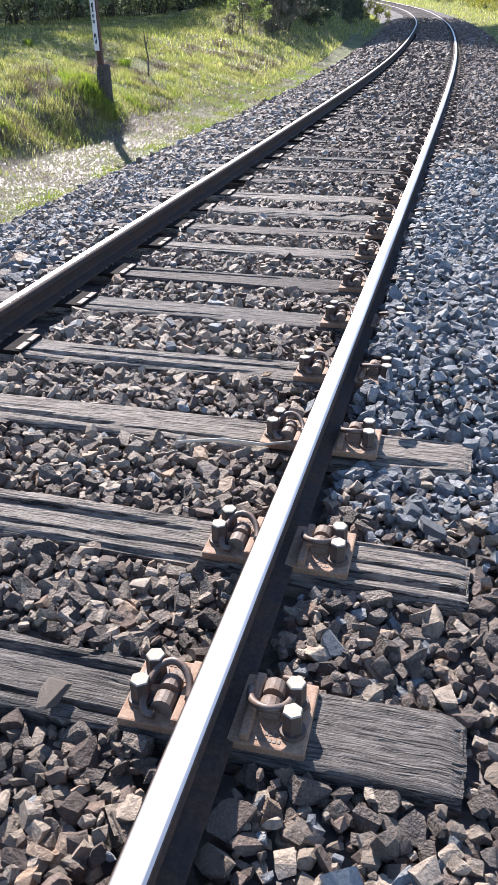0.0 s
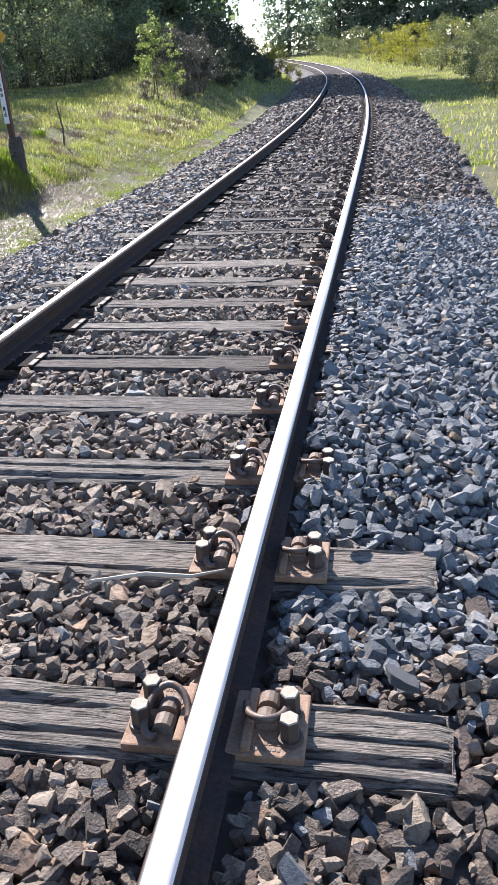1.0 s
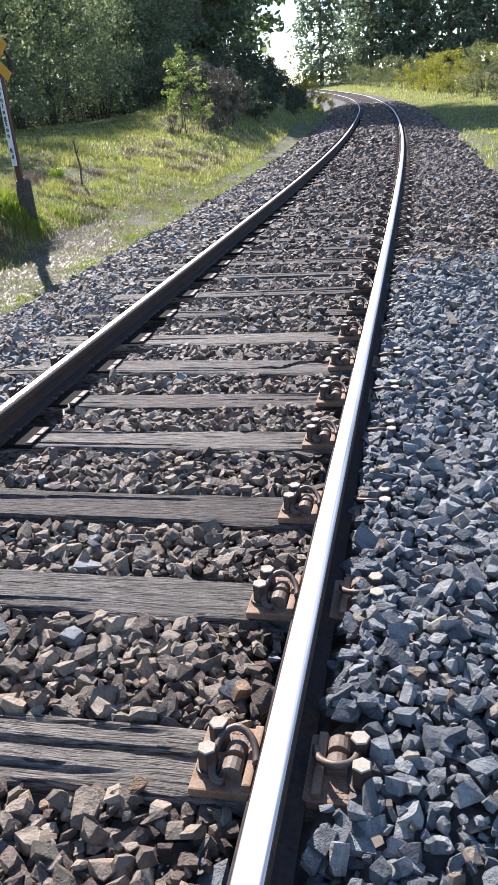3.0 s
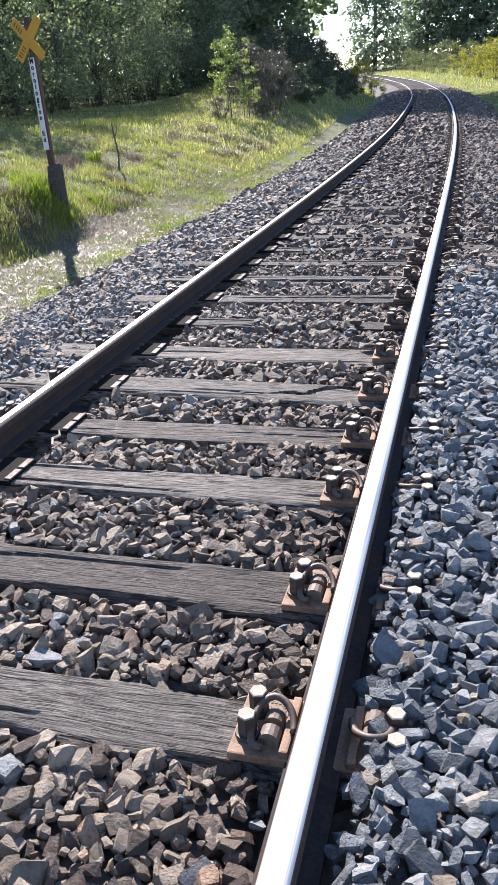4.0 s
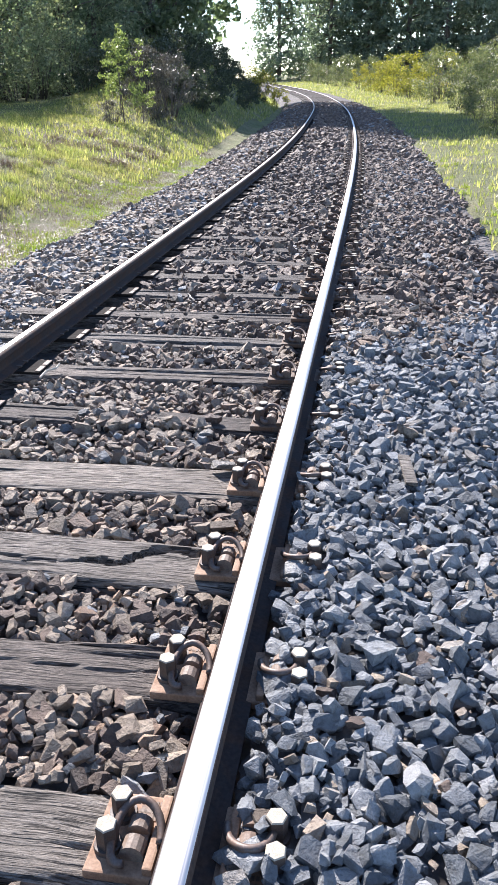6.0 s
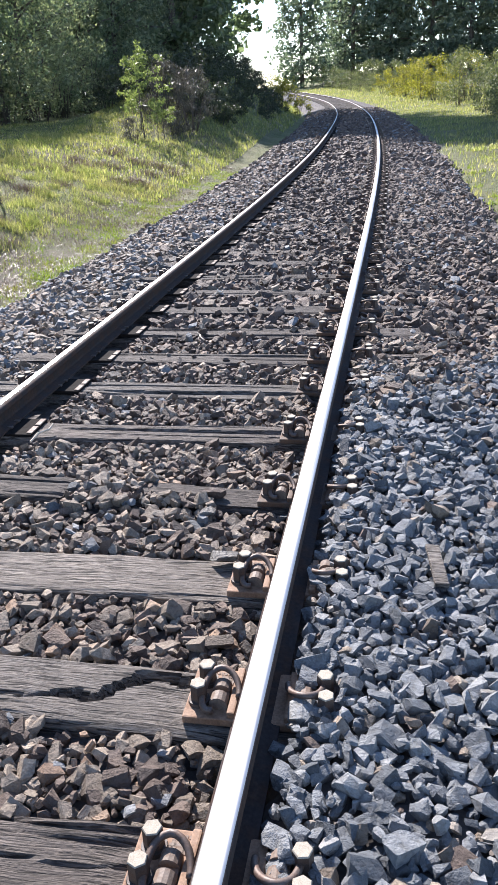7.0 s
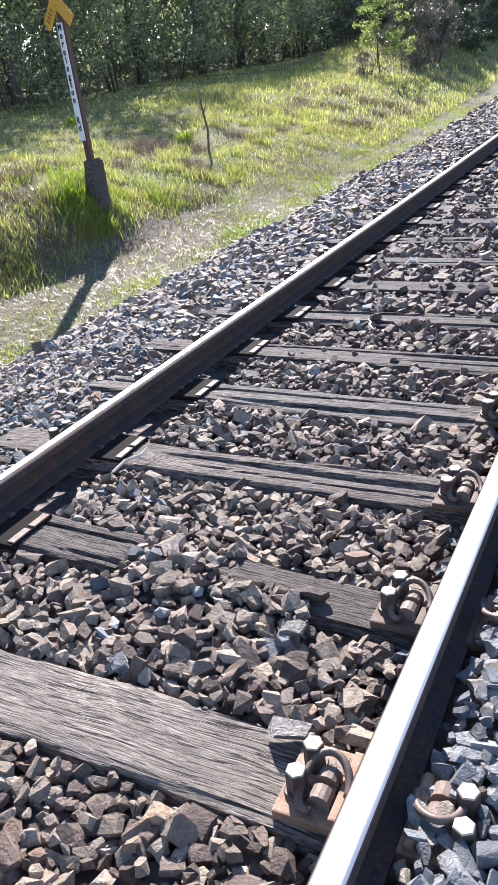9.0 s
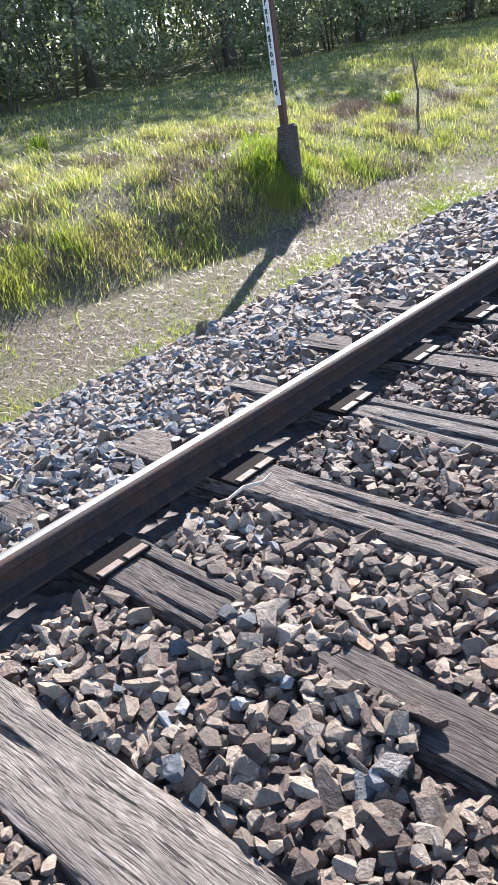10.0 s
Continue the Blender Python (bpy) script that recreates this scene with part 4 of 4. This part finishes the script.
# tall dark cypresses behind the mound
cyp = [conifer("cypress", 90 + k, 15, 4.4, DARK_LEAF, "tall dense dark cypress behind the mound", "tree", 20, 10, 22, 0.50, 0.19, 0.0, 0.35) for k in range(2)]
for w in cyp:
    tagged(w, group="dark cypresses")
plant(cyp, [(-17.5, 60, 1.1), (-14.8, 50, 0.85), (-21, 66, 1.2)], 3)
tall = [broad_tree("tall_tree", 96 + k, 19.5, 4.7, DARK_LEAF, "tall dark spreading tree behind the mound", "tree", 170, 60, 0.55, 0.32, 0.06, 0.38, 16) for k in range(2)]
for w in tall:
    tagged(w, group="tall dark trees")
plant(tall, [(-16.8, 74, 1.3), (-15.3, 65, 1.3), (-12.9, 57, 0.85), (-18.5, 67, 1.05)], 33)

# pines beyond the bend
pines = [conifer("pine", 110 + k, 25, 5.8, PINE_LEAF, "tall grey-green pine beyond the bend", "tree", 22, 8, 10, 1.0, 0.4, 0.0, 0.4, 0.1) for k in range(3)]
for w in pines:
    tagged(w, group="pines beyond the bend")
places = []
for row, y0 in enumerate((139, 150)):
    x = -13.4 + row * 3.2
    while x < 58:
        places.append((x + rp.uniform(-0.8, 0.8), y0 + rp.uniform(-3, 3) - max(0, x) * 0.75, rp.uniform(0.88, 1.1)))
        x += 6.0 + 2.5 * row
plant(pines, places, 4)


def by_line(rows):
    """Places given as offset from the line, distance along it, and scale."""
    return [(float(line_x(y)) + u, y, s) for u, y, s in rows]


# shrubs on the right of the line
sh_a = [shrub("shrub", 130 + k, 3.4, 1.7, SHRUB_LEAF, "feathery grey-green shrub on the grass verge", "shrub", 34, 52, 0.19, 0.06, 9, 0.8) for k in range(3)]
for w in sh_a:
    tagged(w, group="shrubs on the verge")
plant(sh_a, by_line([(5.1, 29, 0.5), (5.6, 36.5, 0.62), (6.4, 29.5, 0.6), (5.9, 42, 0.6), (5.6, 33, 0.68), (7.2, 35, 0.75), (8.2, 31, 0.7), (7.4, 41, 0.8), (8.6, 45, 0.8), (7.4, 49, 0.8), (8.4, 54, 0.9), (6.6, 58, 0.85), (7.8, 62, 1.0), (9.8, 38, 0.8), (10.5, 50, 1.0), (10.8, 60, 1.1),
                     (6.0, 94, 0.65), (5.9, 100, 0.7), (6.2, 106, 0.7), (6.3, 112, 0.75), (6.6, 118, 0.8), (7.0, 124, 0.85), (9.0, 96, 0.9), (9.0, 104, 0.9), (9.3, 112, 1.0), (9.5, 120, 1.0), (7.5, 130, 0.9)]), 5)
gorse = [shrub("gorse_bush", 150 + k, 3.2, 1.9, YELLOW_LEAF, "yellow-green flowering gorse bush on the verge", "shrub", 34, 50, 0.17, 0.09, 8, 0.5) for k in range(2)]
for w in gorse:
    tagged(w, group="gorse bushes")
plant(gorse, by_line([(6.4, 66, 0.75), (6.0, 71, 0.85), (7.6, 74, 1.0), (6.0, 77, 0.8), (6.2, 83, 0.8), (8.2, 84, 0.95), (6.0, 88, 0.65), (7.3, 38, 0.4), (9.0, 68, 1.0)]), 6)

# mound on the left: bushes, saplings, dead stems
MOUND_LEAF = leaf_mat("dull_bush_leaves", [(0.0, (0.03, 0.04, 0.02)), (0.6, (0.055, 0.068, 0.035)), (1.0, (0.10, 0.11, 0.06))], (1.2, 1.3, 0.9), 0.3)
mb = [shrub("bush", 170 + k, 1.6, 1.25, MOUND_LEAF, "dark low bush on the shaded mound", "shrub", 28, 38, 0.16, 0.085) for k in range(3)]
for w in mb:
    tagged(w, group="bushes on the mound")
places, y = [], 35.0
while y < 58:
    for u0 in (-4.7, -5.7, -7.2, -8.9):
        places.append((u0 + rp.uniform(-0.5, 0.5), y + rp.uniform(-0.8, 0.8), rp.uniform(0.7, 1.0) * (0.55 if u0 > -5 else 0.75 if u0 > -6 else 0.95)))
    y += 2.0
plant(mb, by_line(places), 7)
ys = [shrub("gorse_bush", 160, 2.2, 1.2, YELLOW_LEAF, "yellow-green bush at the end of the mound", "shrub", 24, 70, 0.12, 0.06, 7, 0.4)]
plant(ys, [(-6.6, 60.5, 1.0), (-7.3, 62.5, 1.1), (-6.0, 63.5, 0.8)], 8)
sap = [broad_tree("sapling", 190 + k, 3.0, 0.62, SAP_LEAF, "slender light green sapling on the bank", "tree", 24, 30, 0.12, 0.05, 0.35, 0.02, 8) for k in range(3)]
for w in sap:
    tagged(w, group="saplings on the bank")
plant(sap, [(-6.75, 29.6, 1.0), (-6.35, 30.4, 0.82), (-7.15, 30.6, 0.95), (-6.2, 29.2, 0.5)], 9)
dead = [shrub("dead_shrub", 200 + k, 1.7, 0.9, DEAD_LEAF, "bare grey-brown shrub of dead stems on the bank", "shrub", 22, 60, 0.2, 0.022, 16, 0.9) for k in range(2)]
plant(dead, [(-5.9, 32.3, 1.0), (-6.9, 33.2, 1.15), (-6.4, 34.6, 1.0), (-6.9, 28.9, 0.45), (-6.2, 31.2, 0.5)], 10)

# ---------------------------------------------------------------- grass
def blades(name, label, x, y, height, width, mat, seed, bend=0.45):
    """Grass: each blade two bent segments of its own."""
    rs = np.random.RandomState(seed)
    n = len(x)
    z = ground_z(x, y) - 0.015
    a = rs.uniform(0, 6.28, n)
    h = height * rs.uniform(0.5, 1.35, n)
    w = width * rs.uniform(0.6, 1.3, n)
    lean = h * rs.uniform(0.1, 1.0, n) * bend
    face = a + 1.57 + rs.normal(0, 0.4, n)
    dx, dy, sx, sy = np.cos(a), np.sin(a), np.cos(face), np.sin(face)
    p = np.stack([x, y, z], -1)
    side = np.stack([sx * w / 2, sy * w / 2, 0 * w], -1)
    mid = p + np.stack([dx * lean * 0.35, dy * lean * 0.35, h * 0.6], -1)
    tip = p + np.stack([dx * lean, dy * lean, h], -1)
    v = np.stack([p - side, p + side, mid + side * 0.75, mid - side * 0.75, tip], 1).reshape(-1, 3)
    o = np.arange(n)[:, None] * 5
    f = np.stack([o + [0, 1, 2], o + [0, 2, 3], o + [3, 2, 4]], 1).reshape(-1, 3)
    return tagged(new(name, mesh_np(name, v, f, mat)), label, "grass", kind="stuff")


rg = np.random.RandomState(77)


def area(n, u0, u1, y0, y1, clump=None, thin=None):
    u, y = rg.uniform(u0, u1, n), rg.uniform(y0, y1, n)
    if clump:
        nc, spread = clump
        k = rg.randint(0, nc, n)
        cu, cy = rg.uniform(u0, u1, nc), rg.uniform(y0, y1, nc)
        u, y = cu[k] + rg.normal(0, spread, n), cy[k] + rg.normal(0, spread, n)
    if thin is not None:
        keep = rg.rand(n) < thin(u, y)
        u, y = u[keep], y[keep]
    return u + line_x(y), y


def foot(y):
    """Where the grass of the bank ends above the ditch."""
    return -4.42 - 0.5 * (vnoise(y * 0 + 3, y, 0.75) - 0.5) + np.interp(y, [13.5, 17], [0, 0.35])


edge = lambda u, y: np.clip((foot(y) - u) / 0.3 + 0.35, 0, 1)
patchy = lambda u, y: np.interp(vnoise(u, y, 0.9), [0.25, 0.5, 0.75], [0.25, 0.8, 1.0]) * edge(u, y)
damp = lambda u, y: edge(u, y) * np.interp(y, [13.5, 15], [1, 0.12]) * np.interp(vnoise(u, y, 0.55), [0.35, 0.6], [0.12, 1]) * np.interp(u, [-5.7, -5.2], [0.25, 1])
low_u = lambda u, y: np.clip((foot(y) + 0.22 - u) / 0.2, 0.04, 1) * np.interp(y, [13.5, 15], [1, 0.2])
blades("grass", "mixed green and dry grass on the bank", *area(60000, -8.6, -3.8, 5.5, 22, thin=patchy), 0.058, 0.008, GRASS, 1, 1.4)
blades("grass_tufts", "tufts of longer grass on the bank", *area(26000, -7.2, -4.15, 5.5, 22, (300, 0.075), edge), 0.12, 0.008, GRASS, 2, 1.0)
blades("lush_grass", "bright green lush grass tufts at the foot of the bank", *area(34000, -5.9, -4.15, 6.0, 17, (120, 0.085), damp), 0.125, 0.008, LUSH, 3, 1.0)
blades("post_grass", "long green grass around the foot of the sign post", *area(1500, -4.8, -4.3, 12.35, 12.85, (18, 0.06)), 0.16, 0.010, LUSH, 15, 0.8)
blades("dead_tufts", "brown dead grass tufts on the bank", *area(20000, -6.4, -4.1, 6, 26, (80, 0.13), edge), 0.13, 0.007, BROWN_LEAF, 13, 1.3)
blades("bank_foot_grass", "green and dry grass hanging over the foot of the bank", *area(36000, -5.0, -4.05, 5.5, 22, (330, 0.09), low_u), 0.085, 0.008, GRASS, 14, 1.2)
blades("ditch_grass", "short green grass along the wet ditch", *area(34000, -4.1, -2.75, 5.5, 27, (330, 0.12), lambda u, y: np.maximum(np.interp(u, [-4.1, -3.5, -3.2], [0.1, 0.25, 1]), np.interp(y, [13, 15], [0, 0.9]))), 0.055, 0.007, LUSH, 4, 0.9)
blades("straw", "dry flattened straw in the ditch and on the bank", *area(24000, -4.9, -3.1, 5.5, 17, (1300, 0.12), lambda u, y: np.interp(y, [12.5, 16], [1, 0.1])), 0.035, 0.009, STRAW, 5, 3.5)
blades("dead_grass", "dry brown grass patches on the bank", *area(34000, -7.0, -3.1, 5.5, 30, (190, 0.26), lambda u, y: np.maximum(edge(u, y), np.interp(y, [12, 14], [0.1, 1]))), 0.06, 0.008, BROWN_LEAF, 12, 1.6)
blades("field_grass", "sunlit grass on the field before the wood", *area(23000, -13, -7.5, 4, 34), 0.07, 0.018, GRASS, 6, 0.9)
blades("bank_grass", "rough grass on the far bank", *area(28000, -9.5, -3.6, 20, 42), 0.11, 0.020, GRASS, 7, 0.8)
blades("far_grass", "grass along the far side of the line", *area(14000, -9, -3.2, 42, 110), 0.16, 0.045, GRASS, 8, 0.8)
blades("verge_grass", "yellow-green grass on the verge", *area(34000, 2.1, 9.5, 9, 60, thin=lambda u, y: np.interp(u, [2.1, 3.2], [0.08, 1]) * np.interp(vnoise(u, y, 0.7), [0.25, 0.55], [0.35, 1])), 0.11, 0.022, GRASS, 9, 0.9)
blades("far_verge_grass", "yellow-green grass on the far verge", *area(14000, 2.4, 14, 60, 125), 0.2, 0.05, GRASS, 10, 0.8)
blades("weeds", "small green weeds at the edge of the ballast", *area(1500, 1.9, 2.9, 9, 26, (34, 0.05)), 0.08, 0.010, LUSH, 11, 0.8)


def tussock(seed, label, mat, n, r, h):
    rs = np.random.RandomState(seed)
    root = tagged(new("grass_tussock"), label, "grass tussock", "tussocks on the bank")
    a, q = rs.uniform(0, 6.28, n), rs.rand(n) ** 0.5 * r
    p = np.stack([np.cos(a) * q, np.sin(a) * q, 0 * q - 0.02], -1)
    out = np.stack([np.cos(a), np.sin(a), 0 * a], -1)
    L = h * rs.uniform(0.6, 1.25, n)
    f1 = rs.uniform(0.1, 0.55, n)
    mid = p + out * (L * f1 * 0.5)[:, None] + np.stack([0 * L, 0 * L, L * 0.75], -1)
    tip = mid + out * (L * (0.15 + 0.6 * f1))[:, None] + np.stack([0 * L, 0 * L, L * (0.30 - 0.5 * f1)], -1)
    side = np.stack([-np.sin(a), np.cos(a), 0 * a], -1) * 0.005
    v = np.stack([p - side, p + side, mid + side, mid - side, tip], 1).reshape(-1, 3)
    o = np.arange(n)[:, None] * 5
    f = np.stack([o + [0, 1, 2], o + [0, 2, 3], o + [3, 2, 4]], 1).reshape(-1, 3)
    part_mesh("tuft", mesh_np("tuft", v, f, mat), root)
    return root


plant([tussock(4, "upright green reed clump on the field", LUSH, 150, 0.12, 0.26)], [(-7.6, 11.8, 0.9), (-8.3, 17.3, 0.9), (-6.1, 17.4, 0.9)], 12)

# ---------------------------------------------------------------- crossing sign on its post
def paint_mat(name, col, wear, rough=0.5):
    m, n, l, b = node_mat(name)
    t = noise_tex(n, l, 14, 6, 0.7)
    l.new(mixed(n, l, value_map(n, l, t, 0.52, 0.72, 0, wear), col, tuple(0.45 * c + 0.03 for c in col)), b.inputs["Base Color"])
    b.inputs["Roughness"].default_value = rough
    bump(n, l, b, t, 0.15, 0.003)
    return m


SIGN_YELLOW = paint_mat("faded_yellow_paint", (0.62, 0.33, 0.05), 0.6)
SIGN_WHITE = paint_mat("white_sign_face", (0.74, 0.75, 0.78), 0.25)
SIGN_BLACK = paint_mat("black_lettering", (0.02, 0.02, 0.022), 0.2)
POST_BROWN = paint_mat("brown_post_paint", (0.09, 0.045, 0.035), 0.5, 0.7)


PX, PY = -4.655, 12.92
PZ = float(ground_z(PX, PY))
sign = tagged(new("crossing_sign"), "yellow crossbuck and white road name board on a post", "sign")
sign.matrix_world = pose(PX, PY, PZ, 0, -1.2, -16)
Z0 = -PZ
bm = bmesh.new()
box(bm, 0.012, 0.03, (2.12 + Z0 + 0.10) / 2, 0.10, 0.045, 2.12 + Z0 - 0.10 + 0.35, 0.006)
part("post", bm, POST_BROWN, sign, "dark brown painted post")
bm = bmesh.new()
box(bm, -0.008, -0.002, 1.225 + Z0, 0.092, 0.012, 1.165, 0.002)
board = part("name_board", bm, SIGN_WHITE, sign, "white board with black road name")
TOP_Z, STEP = 1.765 + Z0, 0.0785
for k, ch in enumerate("Mornington  Rd"):
    if ch == " ":
        continue
    zz = TOP_Z - STEP * (k if k < 11 else k - 0.35)
    ob = part_mesh("letter", text_mesh(ch, 0.088, SIGN_BLACK), board)
    ob.matrix_parent_inverse = Matrix()
    ob.location, ob.rotation_euler = (-0.008, -0.0095, zz), (math.pi / 2, 0, 0)
for s in (1, -1):
    bm = bmesh.new()
    m = Matrix.Translation((0.0, -0.006 - 0.006 * s, 2.03 + Z0)) @ Matrix.Rotation(radians(45 * s), 4, "Y")
    box(bm, 0, 0, 0, 0.66, 0.010, 0.135, 0.004, m)
    arm = part("cross_arm", bm, SIGN_YELLOW, sign, "faded yellow-orange crossing arm")
    bm = bmesh.new()
    for k in range(4):
        box(bm, -0.27 + 0.045 * k, -0.0058, 0, 0.018, 0.002, 0.06, 0, m)
    part("worn_mark", bm, paint_mat("worn_dark_paint", (0.18, 0.09, 0.03), 0.6), arm)
bm = bmesh.new()
tube(bm, [(0, 0, -0.3), (0.008, 0, 0.12), (0.012, 0.005, 0.24), (0.02, 0.005, 0.43 + Z0), (0.018, 0.005, 0.445 + Z0)], [0.135, 0.122, 0.115, 0.105, 0.085], 11)
stump = tagged(new("post_stump"), "weathered sawn timber stump beside the sign post", "stump")
stump.matrix_world = pose(PX + 0.045, PY + 0.0, PZ)
part("log", bm, WOOD_STUMP, stump)

# thin weathered stakes on the bank
def stake(x, y, h, seed):
    rs = np.random.RandomState(seed)
    root = tagged(new("stake"), "thin dark weathered stake standing in the grass", "stake")
    root.matrix_world = pose(x, y, float(ground_z(x, y)))
    bm = bmesh.new()
    tube(bm, [(0, 0, -0.1), (0.02 * rs.randn(), 0.01, h * 0.4), (0.03 * rs.randn(), 0.0, h * 0.8), (-0.03, 0.0, h)], [0.020, 0.018, 0.016, 0.008], 7)
    part("shaft", bm, BARK, root)
    bm = bmesh.new()
    tube(bm, [(0, 0, h * 0.7), (0.05, 0, h * 0.82), (0.06, 0.0, h * 0.93)], [0.010, 0.008, 0.004], 5)
    part("side_twig", bm, BARK, root)


stake(-5.38, 16.85, 0.86, 1)

# ---------------------------------------------------------------- small things on the track
def twig(u, y, length, turn, mat, z=-0.12):
    x, yy = on_line(u, y)
    root = tagged(new("twig"), "pale dry twig lying on the ballast", "twig", "twigs on the track")
    root.matrix_world = pose(float(x), float(yy), float(line_z(y)) + z, 0, 0, turn)
    bm = bmesh.new()
    tube(bm, [(-length / 2, 0, 0.012), (-length * 0.1, 0.012, 0.022), (length * 0.25, -0.006, 0.018), (length / 2, 0.004, 0.03)], [0.005, 0.0065, 0.006, 0.003], 6)
    part("stalk", bm, mat, root)


PALE = paint_mat("pale_dry_wood", (0.55, 0.47, 0.36), 0.4, 0.7)
for u, y, ln, turn in ((-0.56, 7.68, 0.20, 78), (-0.42, 6.75, 0.10, 20), (-0.15, 9.4, 0.14, 120), (0.556, 2.355, 0.40, 9), (-0.3, 10.7, 0.12, 60), (-0.62, 5.2, 0.12, 100)):
    twig(u, y, ln, turn, PALE)


# single pale stones and a wood chip that lie on top
def loose_stone(u, y, z, size, k, mat, label):
    x, yy = on_line(u, y)
    ob = tagged(new("loose_stone", mesh_np("loose_stone", SHAPES[k][0], SHAPES[k][1], mat)), label, "stone", "single stones on the track")
    ob.matrix_world = pose(float(x), float(yy), float(line_z(y)) + z, 12, -8, 40 * k) @ Matrix.Diagonal((size, size, size * 0.55, 1))


STONE_PALE = stone_mat("pale_stone", [(0.0, (0.42, 0.40, 0.37)), (1.0, (0.5, 0.48, 0.45))], per="object")
STONE_ORANGE = stone_mat("rusty_stone", [(0.0, (0.36, 0.22, 0.12)), (1.0, (0.42, 0.29, 0.18))], per="object")
LOOSE = [
    (0.47, 1.145, -0.10, 0.053, 2, STONE_BROWN, "dark stone lying on a sleeper"),
    (0.60, 6.645, -0.108, 0.07, 5, STONE_PALE, "pale flat stone lying beside a tie plate"),
    (0.45, 6.985, -0.115, 0.053, 7, STONE_PALE, "pale long stone between the sleepers"),
    (0.516, 2.985, -0.12, 0.031, 9, STONE_ORANGE, "rusty orange stone between the sleepers"),
    (1.10, 2.63, -0.075, 0.062, 11, STONE_GREY, "large grey stone resting on a sleeper end"),
    (1.265, 1.99, -0.10, 0.062, 4, STONE_GREY, "large grey stone beside a sleeper end"),
    (1.02, 4.10, -0.085, 0.037, 13, STONE_ORANGE, "rusty orange stone beside the rail"),
    (-0.62, 8.12, -0.13, 0.037, 6, STONE_ORANGE, "rusty orange stone beside the rail"),
    (-0.66, 7.50, -0.13, 0.034, 8, STONE_ORANGE, "rusty orange stone beside the rail"),
]
for u, y, z, size, k, mat, label in LOOSE:
    loose_stone(u, y, z, size, k, mat, label)
x, yy = on_line(1.32, 6.57)
chip = tagged(new("wood_chip"), "flat pale splinter of wood lying on the ballast", "wood chip")
chip.matrix_world = pose(float(x), float(yy), float(ballast_z(1.32, 6.57)) + 0.045, 4, 4, 2)
bm = bmesh.new()
box(bm, 0, 0, 0, 0.045, 0.21, 0.016, 0.004)
for v in bm.verts:
    v.co.x += 0.012 * math.sin(v.co.y * 40)
part("splinter", bm, WOOD, chip)
